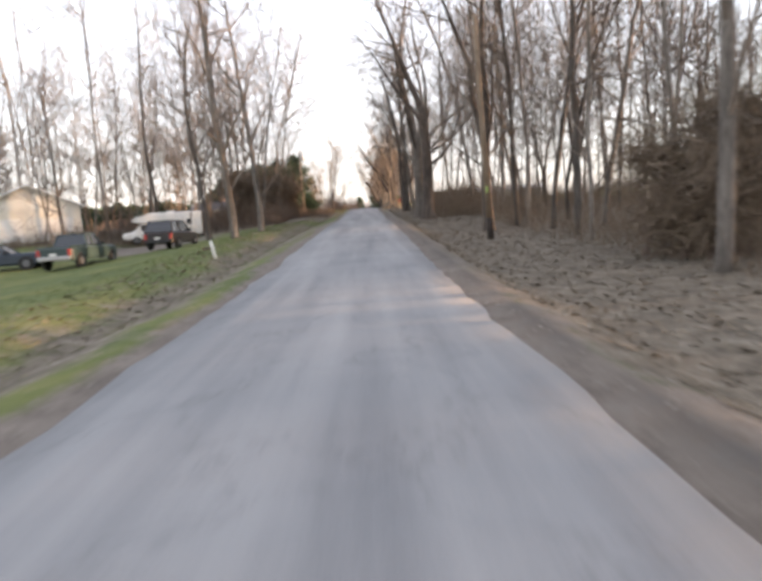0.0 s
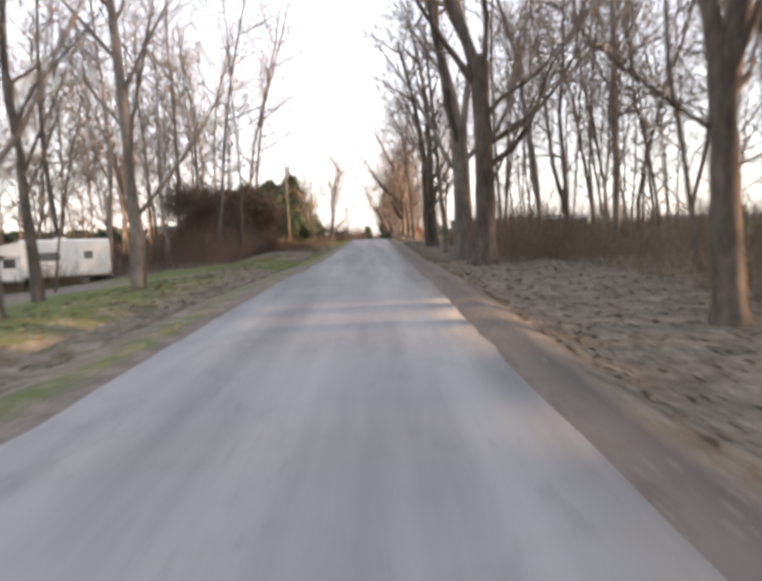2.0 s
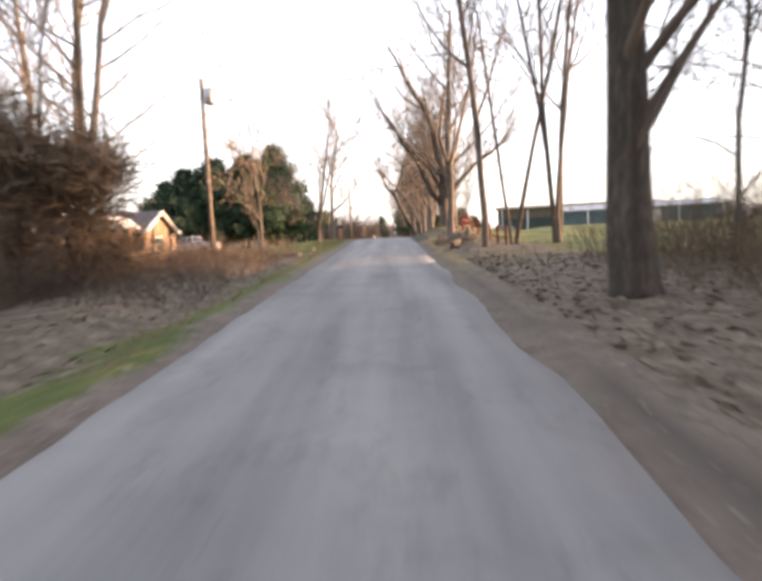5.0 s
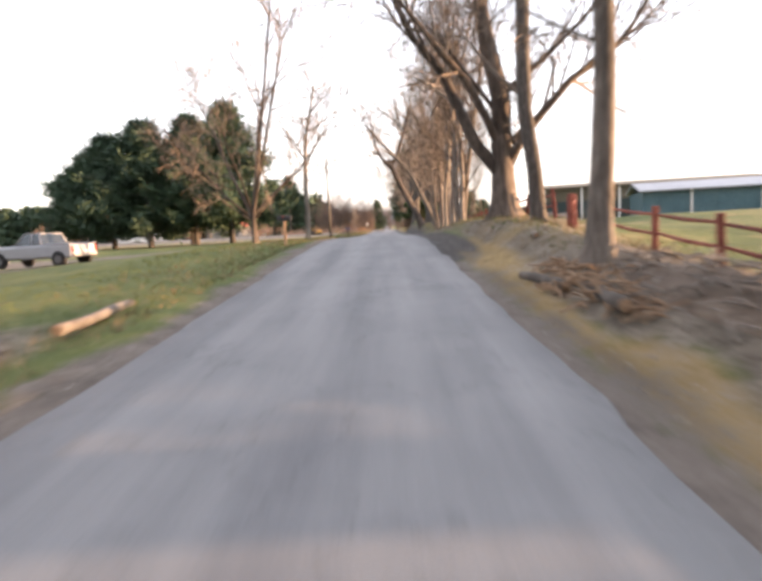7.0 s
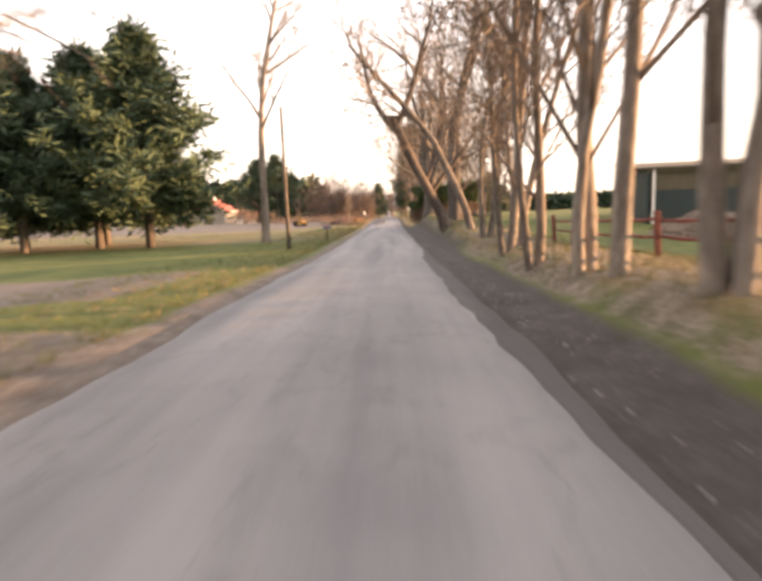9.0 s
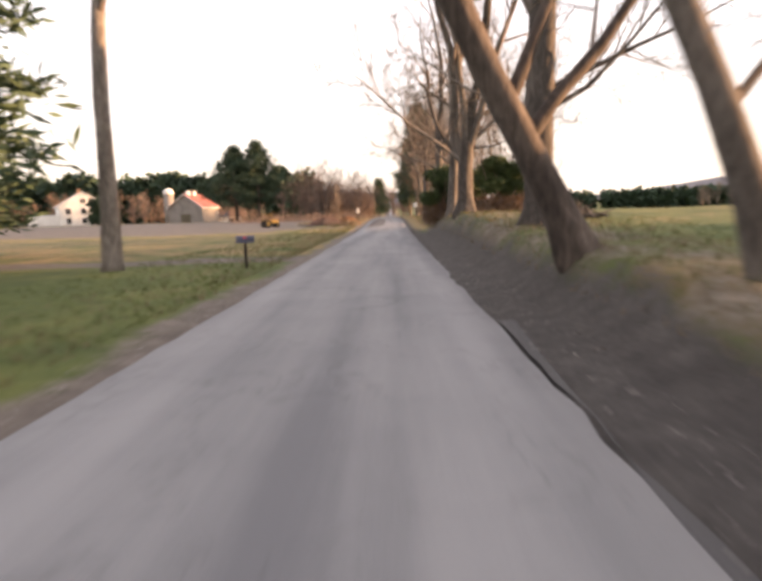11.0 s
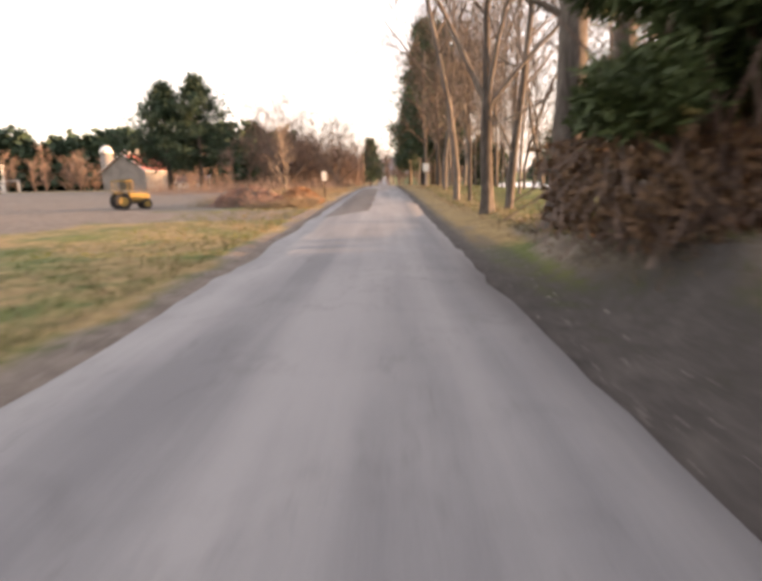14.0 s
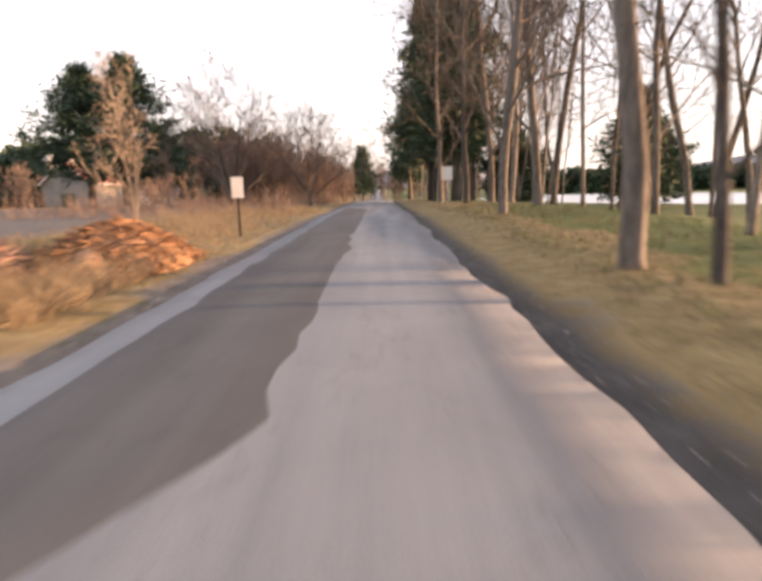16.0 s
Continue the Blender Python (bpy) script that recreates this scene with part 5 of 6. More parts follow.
part("post", Shape().tube([(0, 0, -0.1), (-0.06, 0, 0.33), (-0.13, 0.02, 0.64)], [0.06, 0.055, 0.05], 10), WHITE_PAINT, stake, smooth=True)


# ---- vehicles ----
def paint(name, c, rough=0.42):
    return material(name, [tuple(v * 0.85 for v in c), c], 2, rough, 0.0)


def loft(s, stations):
    """Joins cross-sections (each a list of equally many points) and closes both ends."""
    n = len(stations[0])
    k = len(s.v)
    for st in stations:
        s.v.extend(st)
    for i in range(len(stations) - 1):
        for j in range(n - 1):
            a = k + i * n + j
            s.f.append((a, a + 1, a + n + 1, a + n))
    s.f.append(tuple(k + j for j in range(n)))
    s.f.append(tuple(k + (len(stations) - 1) * n + j for j in reversed(range(n))))
    return s


def section(y, half, z0, z1, r=0.12):
    """A rounded cross-section of a car's body at y."""
    return [(-half * 0.9, y, z0), (-half, y, z0 + r), (-half, y, z1 - r), (-half + r * 0.7, y, z1), (half - r * 0.7, y, z1), (half, y, z1 - r), (half, y, z0 + r), (half * 0.9, y, z0)]


def wheel(parent, x, y, r, w, rim=None):
    tyre = part("tyre", Shape().tube([(x - w / 2, y, r), (x - w / 2 + 0.03, y, r), (x + w / 2 - 0.03, y, r), (x + w / 2, y, r)], [r * 0.9, r, r, r * 0.9], 20), RUBBER, parent, smooth=False)
    sgn = 1 if x > 0 else -1
    part("rim", Shape().tube([(x + sgn * (w / 2 - 0.03), y, r), (x + sgn * (w / 2 + 0.012), y, r)], [r * 0.62, r * 0.56], 16), rim or RIM, tyre)


def vehicle(name, label, category, at, turn, body_mat, length, half, base, belt, roof, hood, trunk_y, cab, bed=False, r=0.34):
    """A car or pickup that faces +y at its middle. cab: y of windscreen foot, roof front, roof rear, rear-screen foot."""
    x, y = at
    ob = thing(name, label, category, (x, y, ground(x, y)), turn)
    f, b = length / 2, -length / 2
    low = Shape()
    loft(low, [section(b, half * 0.9, base + 0.12, trunk_y - 0.08), section(b + 0.12, half * 0.98, base, trunk_y), section(b + 0.6, half, base, trunk_y), section(cab[3], half, base, belt), section(cab[0], half, base, belt),
               section(f - 0.5, half * 0.98, base, hood), section(f - 0.1, half * 0.94, base + 0.05, hood - 0.1), section(f, half * 0.86, base + 0.15, hood - 0.22)])
    part("body", low, body_mat, ob, smooth=False)
    top = Shape()
    hw, hr = half * 0.93, half * 0.76
    ring = lambda yy, zz, h2: [(-h2, yy, zz), (h2, yy, zz)]
    v = ring(cab[0], belt, hw) + ring(cab[1], roof - 0.05, hr) + ring(cab[2], roof - 0.05, hr) + ring(cab[3], belt, hw)
    top.add(v, [(0, 1, 3, 2), (4, 5, 7, 6), (0, 2, 4, 6), (1, 7, 5, 3), (2, 3, 5, 4), (0, 6, 7, 1)])
    part("window", top, DARK_GLASS, ob, "dark window glass all round")
    part("roof", Shape().box(-hr - 0.02, hr + 0.02, cab[2] - 0.03, cab[1] + 0.03, roof - 0.06, roof, 0.025), body_mat, ob)
    for sx in (-1, 1):
        for ya, yb, za, zb in ((cab[0], cab[1], belt, roof - 0.05), (cab[3], cab[2], belt, roof - 0.05), ((cab[1] + cab[2]) / 2, (cab[1] + cab[2]) / 2, belt, roof - 0.05)):
            part("pillar", Shape().tube([(sx * (hw + 0.01), ya, za), (sx * (hr + 0.015), yb, zb)], [0.045, 0.04], 6), body_mat, ob)
        part("headlight", Shape().box(sx * half * 0.62 - 0.14, sx * half * 0.62 + 0.14, f - 0.07, f + 0.015, hood - 0.36, hood - 0.2, 0.02), WHITE_PAINT, ob, "clear headlight")
        part("tail_light", Shape().box(sx * half * 0.84 - 0.08, sx * half * 0.84 + 0.08, b - 0.02, b + 0.1, trunk_y - 0.42, trunk_y - 0.1, 0.02), TAIL_RED, ob, "red tail light")
        part("mirror", Shape().box(sx * (half + 0.02) - 0.06, sx * (half + 0.02) + 0.1 * sx + 0.06, cab[0] - 0.3, cab[0] - 0.18, belt, belt + 0.14, 0.02), BLACK_PLASTIC, ob)
        for yy in (f - 0.85, b + 0.85):
            part("wheel_arch", Shape().tube([(sx * (half - 0.12), yy, r), (sx * (half + 0.008), yy, r)], [r * 1.16, r * 1.16], 18), BLACK_PLASTIC, ob, "dark wheel arch")
            wheel(ob, sx * (half - 0.05), yy, r, 0.22)
    part("bumper", Shape().box(-half * 0.86, half * 0.86, f - 0.08, f + 0.06, base + 0.05, base + 0.24, 0.03), BLACK_PLASTIC, ob)
    part("bumper", Shape().box(-half * 0.9, half * 0.9, b - 0.08, b + 0.06, base + 0.08, base + 0.28, 0.03), STEEL if bed else BLACK_PLASTIC, ob, "rear bumper")
    part("number_plate", Shape().box(-0.17, 0.17, b - 0.1, b - 0.083, base + 0.3, base + 0.42, 0.004), WHITE_PAINT, ob, "plain pale plate")
    if bed:
        part("bed_floor", Shape().box(-half * 0.85, half * 0.85, b + 0.1, cab[3] - 0.05, trunk_y - 0.02, trunk_y + 0.006, 0.0), BLACK_PLASTIC, ob, "dark open load bed")
        for sx in (-1, 1):
            part("bed_rail", Shape().box(sx * half * 0.93 - 0.05, sx * half * 0.93 + 0.05, b + 0.05, cab[3], trunk_y - 0.02, trunk_y + 0.07, 0.02), body_mat, ob)
    return ob


DARK_BLUE = paint("dark_blue_paint", (0.03, 0.045, 0.065))
DARK_GREEN = paint("dark_green_paint", (0.03, 0.055, 0.055))
BROWN_CAR = paint("bronze_paint", (0.028, 0.022, 0.022))
SILVER = paint("silver_paint", (0.42, 0.43, 0.45))
vehicle("suv", "dark brown estate car with black roof rails parked on the lawn", "car", (-12.5, 35.4), -2, BROWN_CAR, 4.5, 0.9, 0.28, 1.02, 1.68, 1.0, 1.0, (0.75, 0.15, -1.75, -2.15))
vehicle("pickup_truck", "dark green pickup truck parked on the lawn", "truck", (-15.9, 30.6), 0, DARK_GREEN, 5.2, 0.92, 0.38, 1.12, 1.75, 1.08, 1.1, (0.75, 0.25, -0.75, -0.95), bed=True, r=0.37)
vehicle("car", "dark blue estate car parked on the lawn", "car", (-20.6, 31.0), -72, DARK_BLUE, 4.7, 0.9, 0.25, 0.92, 1.45, 0.9, 0.95, (0.8, 0.1, -1.6, -2.2))
vehicle("pickup_truck", "silver pickup truck parked on the sloping drive", "truck", (-19.6, 107.5), 78, SILVER, 5.6, 0.98, 0.42, 1.2, 1.85, 1.15, 1.18, (0.9, 0.35, -0.7, -0.9), bed=True, r=0.39)
vehicle("car", "white car parked under the pines", "car", (-27.0, 112.5), 60, WHITE_PAINT, 4.5, 0.88, 0.28, 0.95, 1.45, 0.92, 0.98, (0.8, 0.1, -1.2, -1.9))


def camper(x, y, turn):
    ob = thing("camper_van", "white motorhome with dark cab windows parked by the wood", "motorhome", (x, y, ground(x, y)), turn)
    body = Shape().box(-1.15, 1.15, -3.4, 1.6, 0.62, 2.95, 0.12)
    part("body", body, WHITE_PAINT, ob)
    over = Shape()
    loft(over, [[(-1.13, 1.5, 1.95), (-1.13, 1.5, 2.85), (1.13, 1.5, 2.85), (1.13, 1.5, 1.95)], [(-1.1, 2.6, 2.1), (-1.1, 2.6, 2.62), (1.1, 2.6, 2.62), (1.1, 2.6, 2.1)], [(-1.0, 2.95, 2.2), (-1.0, 2.95, 2.42), (1.0, 2.95, 2.42), (1.0, 2.95, 2.2)]])
    part("overcab", over, WHITE_PAINT, ob, "rounded white cabin over the cab")
    cab = Shape()
    loft(cab, [section(1.4, 1.0, 0.45, 2.05), section(2.3, 1.0, 0.45, 1.95), section(3.0, 0.98, 0.45, 1.2), section(3.75, 0.93, 0.5, 1.1), section(3.95, 0.85, 0.6, 0.95)])
    part("cab", cab, WHITE_PAINT, ob)
    part("window", Shape().add([(-0.85, 2.93, 1.28), (0.85, 2.93, 1.28), (0.78, 2.36, 1.9), (-0.78, 2.36, 1.9)], [(0, 1, 2, 3)]), DARK_GLASS, ob, "dark windscreen")
    for sx in (-1, 1):
        part("window", Shape().box(sx * 1.0 - 0.01, sx * 1.0 + 0.02 * sx + 0.01, 1.75, 2.4, 1.3, 1.85, 0.008), DARK_GLASS, ob, "dark cab side window")
        part("window", Shape().box(sx * 1.15 - 0.012, sx * 1.15 + 0.012, -0.6, 1.0, 1.65, 2.15, 0.008), DARK_GLASS, ob, "long dark side window")
        part("window", Shape().box(sx * 1.15 - 0.012, sx * 1.15 + 0.012, -2.4, -1.9, 1.7, 2.2, 0.008), DARK_GLASS, ob, "small dark side window")
        part("stripe", Shape().box(sx * 1.15 - 0.006, sx * 1.15 + 0.006, -3.2, 1.5, 1.28, 1.4, 0.0), SIDING, ob, "beige stripe")
        for yy in (2.85, -1.9):
            wheel(ob, sx * 0.92, yy, 0.37, 0.24)
    part("bumper", Shape().box(-1.1, 1.1, -3.5, -3.38, 0.5, 0.68, 0.02), STEEL, ob)
    part("window", Shape().box(-0.6, 0.6, -3.415, -3.39, 1.7, 2.3, 0.008), DARK_GLASS, ob, "dark rear window")
    part("roof_vent", Shape().box(-0.35, 0.35, -1.0, -0.3, 2.94, 3.1, 0.04), WHITE_PAINT, ob)
    return ob


camper(-20.5, 56.5, 118)


# ---- buildings ----
def window_part(parent, axis, at, u0, u1, z0, z1, out):
    """A framed window in a wall whose plane is axis = at; out is +1 or -1."""
    def bx(a0, a1, b0, b1, c0, c1):
        return Shape().box(b0, b1, min(a0, a1), max(a0, a1), c0, c1, 0.006) if axis == "y" else Shape().box(min(a0, a1), max(a0, a1), b0, b1, c0, c1, 0.006)
    w = part("window", bx(at + out * 0.005, at + out * 0.05, u0 - 0.08, u1 + 0.08, z0 - 0.08, z1 + 0.08), WHITE_PAINT, parent, "white window frame")
    part("pane", bx(at + out * 0.03, at + out * 0.056, u0, u1, z0, z1), DARK_GLASS, w)
    part("sill", bx(at, at + out * 0.1, u0 - 0.12, u1 + 0.12, z0 - 0.14, z0 - 0.08), WHITE_PAINT, w)
    part("glazing_bar", bx(at + out * 0.05, at + out * 0.064, u0, u1, (z0 + z1) / 2 - 0.02, (z0 + z1) / 2 + 0.02), WHITE_PAINT, w)


def gable_house(name, label, category, at, turn, w, d, eave, ridge, wall_mat, roof_mat, ridge_along="y", over=0.35):
    """A house of width w (x) and depth d (y) round its middle."""
    x, y = at
    z = min(ground(x + sx * w / 2, y + sy * d / 2) for sx in (-1, 1) for sy in (-1, 1))
    ob = thing(name, label, category, (x, y, z), turn)
    n = Shape()
    if ridge_along == "y":
        out = [(-w / 2, -0.3), (w / 2, -0.3), (w / 2, eave), (0, ridge), (-w / 2, eave)]
        v = [(a, -d / 2, b) for a, b in out] + [(a, d / 2, b) for a, b in out]
        sl = [(-w / 2 - over, eave - over * (ridge - eave) / (w / 2)), (0, ridge), (w / 2 + over, eave - over * (ridge - eave) / (w / 2))]
    else:
        out = [(-d / 2, -0.3), (d / 2, -0.3), (d / 2, eave), (0, ridge), (-d / 2, eave)]
        v = [(-w / 2, a, b) for a, b in out] + [(w / 2, a, b) for a, b in out]
        sl = [(-d / 2 - over, eave - over * (ridge - eave) / (d / 2)), (0, ridge), (d / 2 + over, eave - over * (ridge - eave) / (d / 2))]
    n.add(v, [(4, 3, 2, 1, 0), (5, 6, 7, 8, 9)] + [(i, (i + 1) % 5, 5 + (i + 1) % 5, 5 + i) for i in range(5)])
    part("wall", n, wall_mat, ob)
    half = (d if ridge_along == "y" else w) / 2 + over
    for a, b in ((sl[0], sl[1]), (sl[1], sl[2])):
        r = Shape()
        pts = [(a[0], a[1] + 0.03), (b[0], b[1] + 0.03), (b[0], b[1] + 0.19), (a[0], a[1] + 0.19)]
        if ridge_along == "y":
            vv = [(p, -half, q) for p, q in pts] + [(p, half, q) for p, q in pts]
        else:
            vv = [(-half, p, q) for p, q in pts] + [(half, p, q) for p, q in pts]
        r.add(vv, [(3, 2, 1, 0), (4, 5, 6, 7)] + [(i, (i + 1) % 4, 4 + (i + 1) % 4, 4 + i) for i in range(4)])
        part("roof", r, roof_mat, ob, "sloping roof plane")
        f = Shape()
        e = sl[0] if a is sl[0] else sl[2]
        if ridge_along == "y":
            f.box(e[0] - 0.05, e[0] + 0.05, -half, half, e[1] - 0.02, e[1] + 0.17, 0.008)
        else:
            f.box(-half, half, e[0] - 0.05, e[0] + 0.05, e[1] - 0.02, e[1] + 0.17, 0.008)
        part("fascia", f, WHITE_PAINT, ob, "white eaves board")
        for end in (-1, 1):
            k = Shape()
            q0, q1 = (a, b)
            if ridge_along == "y":
                k.tube([(q0[0], end * (half + 0.01), q0[1] + 0.09), (q1[0], end * (half + 0.01), q1[1] + 0.09)], [0.13, 0.13], 4)
            else:
                k.tube([(end * (half + 0.01), q0[0], q0[1] + 0.09), (end * (half + 0.01), q1[0], q1[1] + 0.09)], [0.13, 0.13], 4)
            part("rake_board", k, WHITE_PAINT, ob, "white gable edge board")
    return ob


garage = gable_house("garage", "cream garage with two doors and a dark gable roof", "garage", (-38.0, 62.5), 38, 9.6, 9.0, 3.9, 6.0, SIDING, SHINGLE)
for gx, gw in ((-3.4, 2.6), (0.6, 3.4)):
    gd = part("garage_door", Shape().box(gx, gx + gw, -4.56, -4.49, -0.2, 2.7, 0.01), WHITE_PAINT, garage, "pale sectional door")
    for pz in range(4):
        part("door_panel", Shape().box(gx + 0.08, gx + gw - 0.08, -4.59, -4.555, -0.1 + pz * 0.7, 0.5 + pz * 0.7, 0.01), WHITE_PAINT, gd)
for row in range(16):
    part("siding_board", Shape().box(-4.79, 4.79, -4.535, -4.5, 2.8 + row * 0.07 - 0.0, 2.86 + row * 0.07, 0.0), SIDING, garage) if row < 15 else None

house = gable_house("house", "low brick house with a dark roof and a white front porch", "house", (-22.3, 93.0), 0, 11.5, 4.6, 2.5, 3.7, BRICKWORK, SHINGLE, "x", 0.4)
for a, b in ((-5.0, -3.8), (-2.6, -1.2), (0.4, 1.8)):
    window_part(house, "y", -2.3, a, b, 1.0, 2.0, -1)
window_part(house, "x", 5.75, -0.6, 0.6, 1.1, 2.0, 1)
part("door", Shape().box(3.2, 4.15, -2.38, -2.3, 0.0, 2.05, 0.01), WHITE_PAINT, house, "white panelled front door")
porch = Shape().add([(2.4, -4.6, 2.5), (5.9, -4.6, 2.5), (4.15, -4.6, 3.4), (2.4, -2.2, 2.5), (5.9, -2.2, 2.5), (4.15, -1.0, 3.4)], [(0, 1, 2), (0, 2, 5, 3), (1, 4, 5, 2), (0, 3, 4, 1)])
part("porch_roof", porch, WHITE_PAINT, house, "white porch gable")
for px in (2.6, 5.7):
    part("porch_column", Shape().box(px - 0.2, px + 0.2, -4.55, -4.15, -0.3, 2.52, 0.02), TIMBER, house, "square orange-brown porch column")
part("porch_step", Shape().box(2.4, 5.9, -4.6, -2.31, -0.35, 0.0, 0.02), BRICKWORK, house)
part("chimney", Shape().box(-2.2, -1.4, 0.1, 0.8, 2.8, 4.6, 0.02), BRICKWORK, house)
wing = gable_house("house", "brown brick gabled house with a dark roof beside the porch house", "house", (-21.8, 99.5), 0, 6.0, 5.0, 2.6, 4.2, BRICKWORK, SHINGLE, "y", 0.35)
window_part(wing, "x", 3.0, -1.3, -0.5, 1.1, 2.0, 1)
window_part(wing, "x", 3.0, 0.7, 1.5, 1.1, 2.0, 1)

garden_shed = gable_house("garden_shed", "small white garden shed beside the drive", "shed", (-31.5, 110.5), 20, 4.0, 3.0, 2.0, 3.0, WHITE_PAINT, SHINGLE)
part("door", Shape().box(-0.5, 0.5, -1.58, -1.49, -0.1, 1.8, 0.01), SIDING, garden_shed)

TEAL = material("teal_sheet_metal", [(0.045, 0.10, 0.12), (0.07, 0.14, 0.165), (0.1, 0.18, 0.2)], 0.8, 0.5, 0.1, fine=6)
DARK_TEAL = material("dark_green_boards", [(0.018, 0.035, 0.035), (0.03, 0.05, 0.05)], 0.8, 0.7, 0.2, fine=6)
BROWN_BOARD = material("weathered_boards", [(0.085, 0.075, 0.05), (0.13, 0.112, 0.078)], 1.5, 0.85, 0.3, fine=12)
GREY_ROOF = material("pale_metal_roof", [(0.32, 0.33, 0.35), (0.45, 0.46, 0.48)], 0.6, 0.5, 0.1, fine=5)


def long_shed():
    ob = thing("pole_shed", "long low shed with white posts and dark green boards", "shed", (25.2, 129.0, 0.2), 81)
    part("back_wall", Shape().box(5.8, 6.0, -10.5, 10.5, -0.3, 1.35, 0.01), DARK_TEAL, ob, "dark green lower boards")
    part("back_wall", Shape().box(5.8, 6.0, -10.5, 10.5, 1.35, 2.6, 0.01), BROWN_BOARD, ob, "brown upper boards")
    part("end_wall", Shape().box(0.0, 5.8, 10.3, 10.5, -0.3, 2.1, 0.01), DARK_TEAL, ob)
    part("end_wall", Shape().box(0.17, 5.79, -10.5, -10.3, -0.3, 1.3, 0.01), DARK_TEAL, ob, "dark green lower end boards")
    part("end_wall", Shape().box(0.17, 5.79, -10.5, -10.3, 1.302, 2.11, 0.01), BROWN_BOARD, ob, "brown upper end boards")
    for i in range(7):
        y = -10.3 + i * 3.4
        part("post", Shape().box(-0.08, 0.08, y - 0.08, y + 0.08, -0.3, 2.1, 0.015), WHITE_PAINT, ob, "white square post")
    for i in range(6):
        y = -10.3 + i * 3.4
        part("panel", Shape().box(0.1, 0.16, y + 0.05, y + 3.35, -0.3, 1.25, 0.012), DARK_TEAL, ob, "dark green board panel")
        part("panel", Shape().box(0.1, 0.16, y + 0.05, y + 3.35, 1.26, 2.12, 0.012), BROWN_BOARD, ob, "brown board panel")
    part("roof", Shape().add([(-0.2, -10.9, 2.12), (6.4, -10.9, 2.6), (6.4, 10.9, 2.6), (-0.2, 10.9, 2.12), (-0.2, -10.9, 2.2), (6.4, -10.9, 2.68), (6.4, 10.9, 2.68), (-0.2, 10.9, 2.2)],
                             [(3, 2, 1, 0), (4, 5, 6, 7), (0, 1, 5, 4), (2, 3, 7, 6), (1, 2, 6, 5), (3, 0, 4, 7)]), BROWN_BOARD, ob, "low weathered boarded roof")
    part("beam", Shape().box(-0.05, 0.09, -10.5, 10.5, 1.97, 2.115, 0.01), BROWN_BOARD, ob)
    return ob


def teal_shed():
    ob = thing("metal_shed", "long low teal metal shed with a pale roof", "shed", (28.2, 119.5, 0.12), -14)
    part("wall", Shape().box(-8.5, 8.5, -2.8, 2.8, -0.3, 1.9, 0.02), TEAL, ob)
    for i in range(17):
        part("panel", Shape().box(-8.5 + i, -7.52 + i, -2.84, -2.8, -0.3, 1.88, 0.012), TEAL, ob, "teal metal wall panel")
    for px in (-5.2, -0.6, 4.2):
        part("post", Shape().box(px - 0.07, px + 0.07, -3.0, -2.86, -0.3, 1.9, 0.01), WHITE_PAINT, ob, "white post")
    part("door", Shape().box(1.5, 2.4, -2.88, -2.83, -0.1, 1.7, 0.01), WHITE_PAINT, ob)
    for sy in (-1, 1):
        part("roof", Shape().add([(-8.8, sy * 3.2, 1.85), (8.8, sy * 3.2, 1.85), (8.8, 0, 2.55), (-8.8, 0, 2.55), (-8.8, sy * 3.2, 1.97), (8.8, sy * 3.2, 1.97), (8.8, 0, 2.67), (-8.8, 0, 2.67)],
                                 [(0, 1, 2, 3), (7, 6, 5, 4), (0, 4, 5, 1), (3, 2, 6, 7), (0, 3, 7, 4), (1, 5, 6, 2)]), GREY_ROOF, ob, "pale metal roof plane")
    return ob


teal_shed()
long_shed().scale = (1.0, 1.0, 1.4)
heap("gravel_heap", "low grey heap of stones before the shed", 13.5, 122.0, 2.2, 3.2, 0.9, 8.0, DIRT, 60, BARK, 0.5)

STONE = material("pale_barn_stone", [(0.16, 0.148, 0.135), (0.23, 0.214, 0.197), (0.29, 0.27, 0.25)], 0.5, 0.9, 0.2, fine=3)
TIN_RED = material("rusty_red_roof", [(0.28, 0.075, 0.055), (0.42, 0.13, 0.09)], 0.5, 0.6, 0.1, fine=3)
barn = gable_house("barn", "grey stone barn with a rusty red roof and two vents", "barn", (-60.3, 290), -14, 11.5, 8.5, 5.2, 9.0, STONE, TIN_RED, "y", 0.5)
for vx in (-2.5, 0.5):
    part("roof_vent", Shape().box(-0.5, 0.5, vx - 0.5, vx + 0.5, 8.7, 10.1, 0.08), WHITE_PAINT, barn, "white roof ventilator")
part("barn_door", Shape().box(-1.6, 1.6, -4.33, -4.24, -0.2, 3.2, 0.02), BROWN_BOARD, barn, "weathered double door")
silo = thing("silo", "stone silo with a white dome behind the barn", "silo", (-70.5, 297, ground(-70, 297)))
silo.scale = (0.72, 0.72, 0.93)
part("shaft", Shape().tube([(0, 0, -0.5), (0, 0, 10.5)], [2.1, 2.1], 20), STONE, silo, smooth=True)
part("dome", Shape().tube([(0, 0, 10.5), (0, 0, 11.5), (0, 0, 12.2), (0, 0, 12.5)], [2.35, 2.05, 1.2, 0.2], 20), WHITE_PAINT, silo, smooth=True)
farmhouse = gable_house("farmhouse", "white two-storey farmhouse with porches and a grey roof", "house", (-76, 256), 35, 12, 12, 5.8, 9.6, WHITE_PAINT, GREY_ROOF)
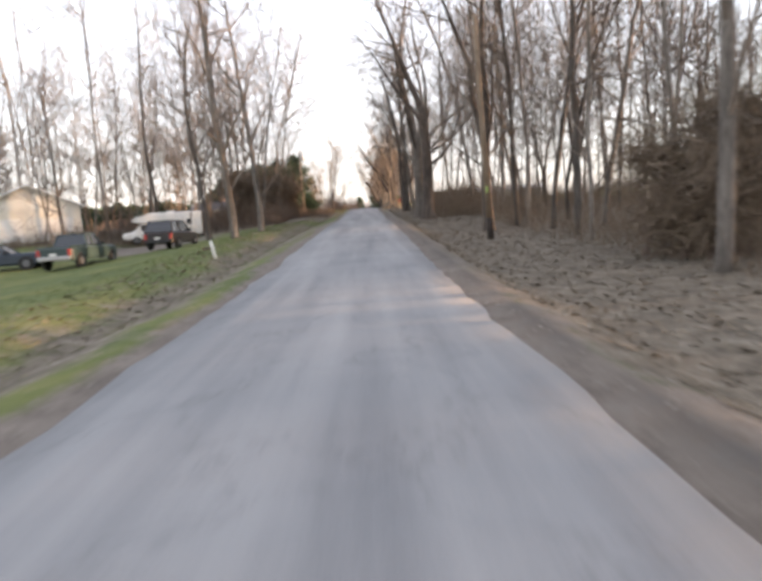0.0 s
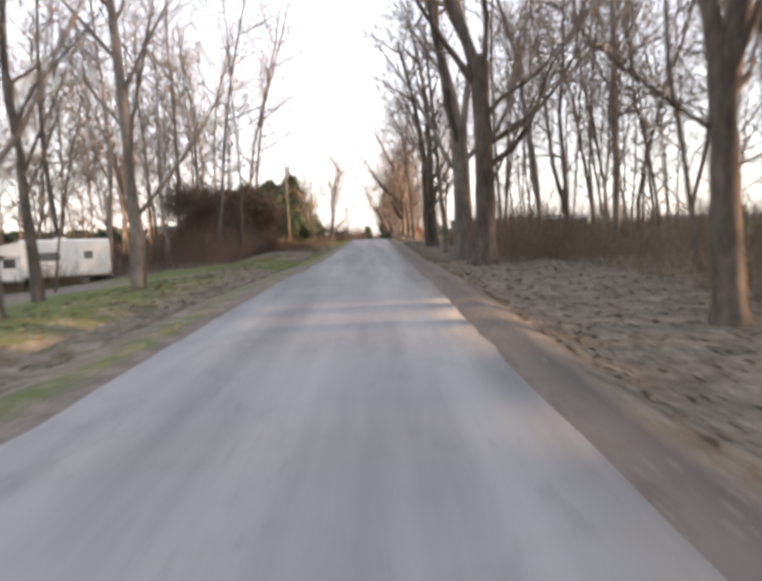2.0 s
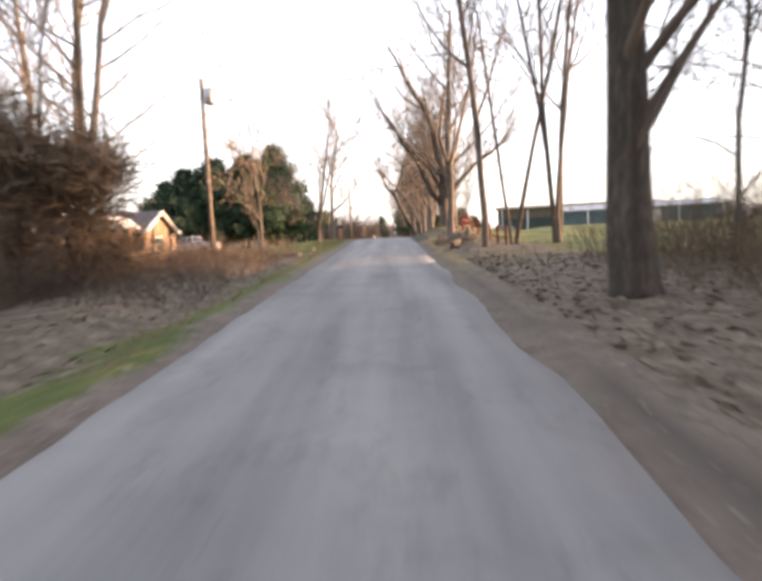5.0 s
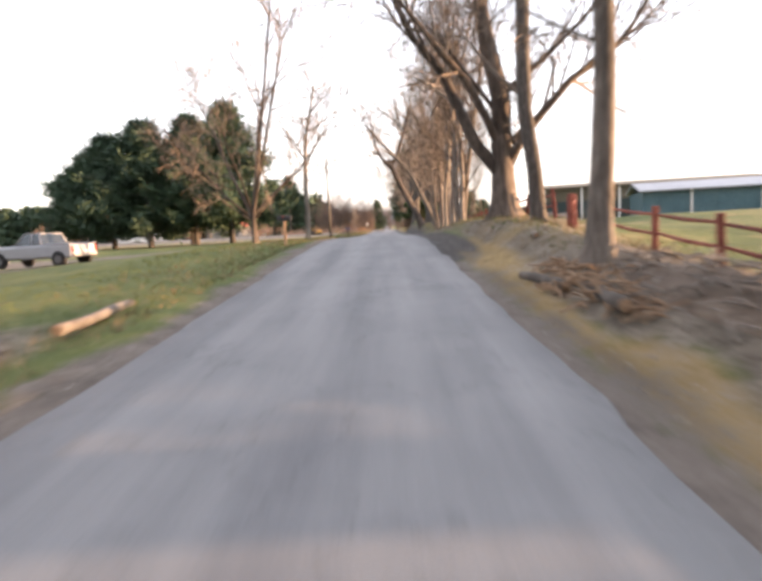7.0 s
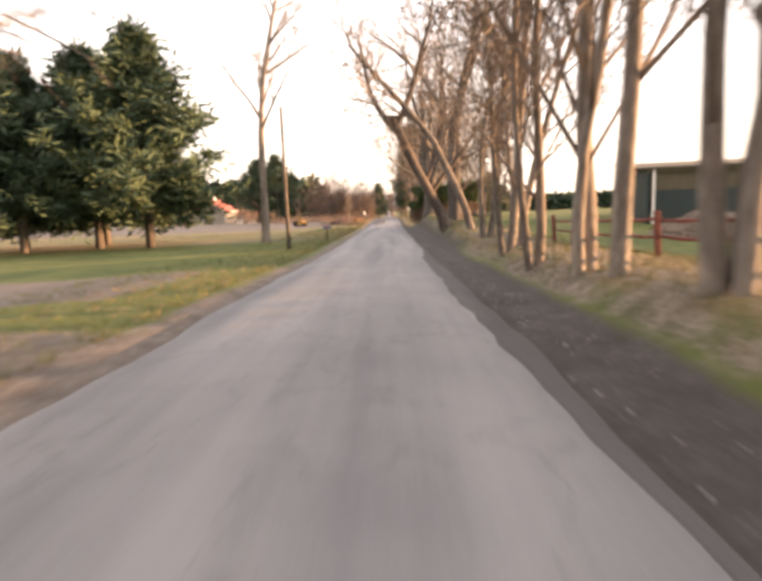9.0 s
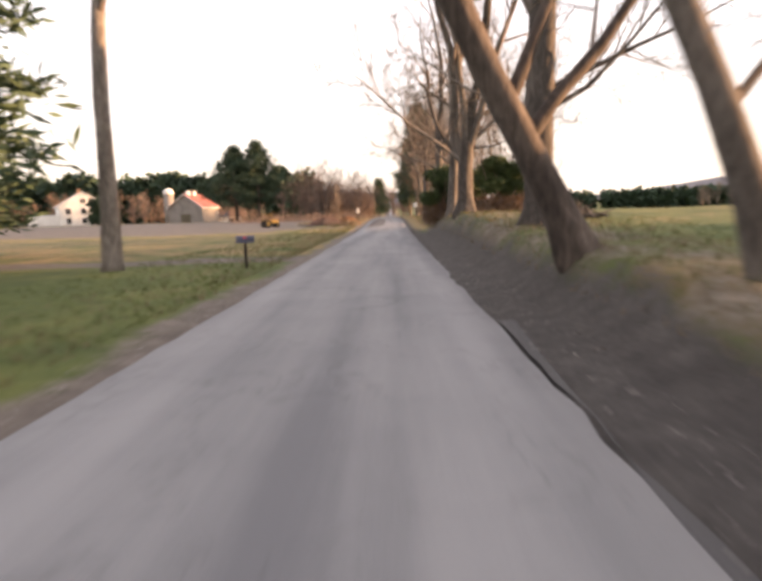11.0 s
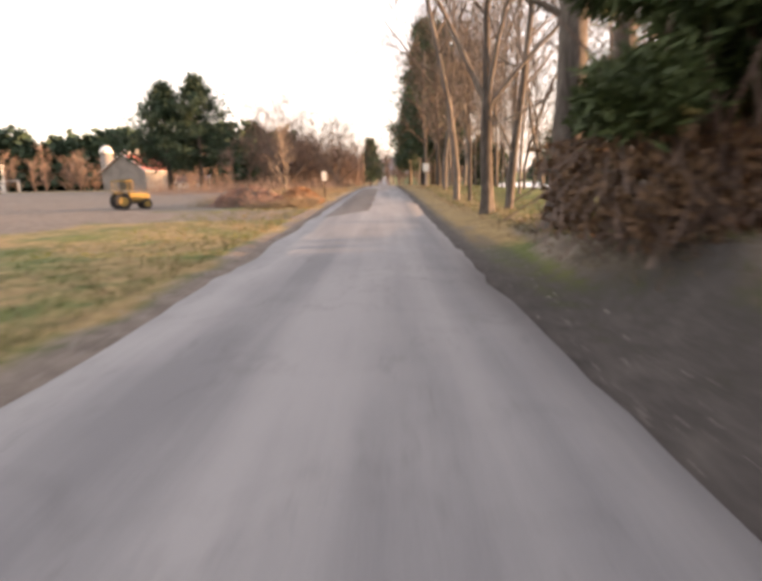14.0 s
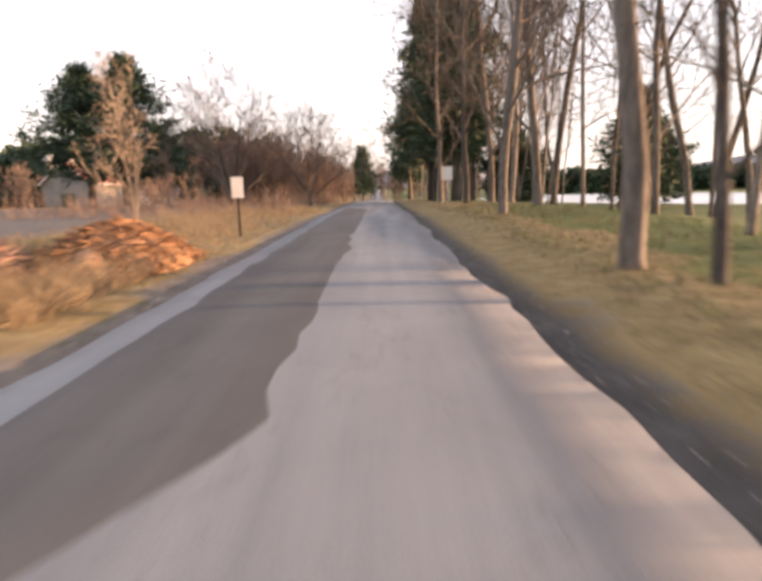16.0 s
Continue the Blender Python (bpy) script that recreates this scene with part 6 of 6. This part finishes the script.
farmhouse.scale = (0.86, 0.86, 0.84)
for a, b in ((-4.4, -3.2), (3.2, 4.4), (-0.6, 0.6)):
    for z in (0.9, 3.6):
        window_part(farmhouse, "y", -6.0, a, b, z, z + 1.5, -1)
window_part(farmhouse, "y", -6.0, -0.6, 0.6, 6.6, 7.8, -1)
for a, b in ((-4.4, -3.2), (-0.6, 0.6), (3.2, 4.4)):
    for z in (0.9, 3.6):
        window_part(farmhouse, "x", 6.0, a, b, z, z + 1.5, 1)
part("porch_roof", Shape().box(6.0, 8.8, -5.8, 5.8, 2.6, 2.8, 0.03), GREY_ROOF, farmhouse)
for py in (-5.6, -1.9, 1.9, 5.6):
    part("porch_post", Shape().box(8.5, 8.65, py - 0.08, py + 0.08, -0.3, 2.6, 0.01), WHITE_PAINT, farmhouse)
part("wing", Shape().box(-13.0, -6.0, -3.5, 4.5, -0.3, 3.4, 0.05), WHITE_PAINT, farmhouse, "low white side wing")
part("chimney", Shape().box(-0.4, 0.4, 2.0, 2.8, 8.4, 10.8, 0.03), BRICKWORK, farmhouse)
place(shrub("evergreen_bush", "dark rounded evergreen beside the farmhouse", 421, 2.2, 2.2, 6.0, 700, mat=NEEDLES, lift=0.02, size=0.9), -66.5, 247)
small_house = gable_house("house", "small cream house among the far trees", "house", (-60, 330), 10, 9, 7, 3.0, 5.0, SIDING, SHINGLE, "x")
window_part(small_house, "y", -3.5, -1, 1, 1, 2.2, -1)


# ---- pond ----
WATER = material("pale_pond", [(0.5, 0.52, 0.54), (0.66, 0.67, 0.68), (0.74, 0.75, 0.75)], 0.08, 0.22, 0.0, fine=0.5)
pond = Shape()
for k in range(48):
    a = 2 * math.pi * k / 48
    pond.v.append((POND[0] + math.cos(a) * POND[2] * 1.02, POND[1] + math.sin(a) * POND[3] * 1.02, POND_Z))
pond.f.append(tuple(range(48)))
lone("pond", pond, WATER, "pale pond under the evening sky", "water", kind="structure")


# ---- yellow tractor on the bare field ----
def tractor(x, y, turn):
    ob = thing("tractor", "yellow farm tractor with a roll-over canopy on the bare field", "tractor", (x, y, ground(x, y)), turn)
    yel = paint("yellow_machine_paint", (0.28, 0.19, 0.055), 0.8)
    s = Shape()
    loft(s, [section(0.1, 0.42, 0.6, 1.35), section(1.5, 0.4, 0.6, 1.3), section(1.75, 0.34, 0.65, 1.2)])
    part("bonnet", s, yel, ob)
    part("chassis", Shape().box(-0.3, 0.3, -1.0, 1.6, 0.45, 0.75, 0.04), BLACK_PLASTIC, ob)
    part("seat", Shape().box(-0.28, 0.28, -0.75, -0.3, 1.0, 1.5, 0.08), BLACK_PLASTIC, ob)
    part("canopy", Shape().box(-0.75, 0.75, -1.1, 0.35, 2.2, 2.32, 0.05), yel, ob, "flat yellow canopy")
    for sx in (-1, 1):
        for yy in (-1.0, 0.25):
            part("canopy_post", Shape().tube([(sx * 0.62, yy, 0.8), (sx * 0.66, yy, 2.22)], [0.04, 0.04], 6), yel, ob)
        part("mudguard", Shape().box(sx * 0.78 - 0.2, sx * 0.78 + 0.2, -1.2, 0.0, 1.3, 1.38, 0.03), yel, ob)
        wheel(ob, sx * 0.8, -0.6, 0.66, 0.4, yel)
        wheel(ob, sx * 0.68, 1.35, 0.42, 0.26, yel)
    return ob


tractor(-13.8, 183.0, -50).scale = (0.62, 0.62, 0.66)
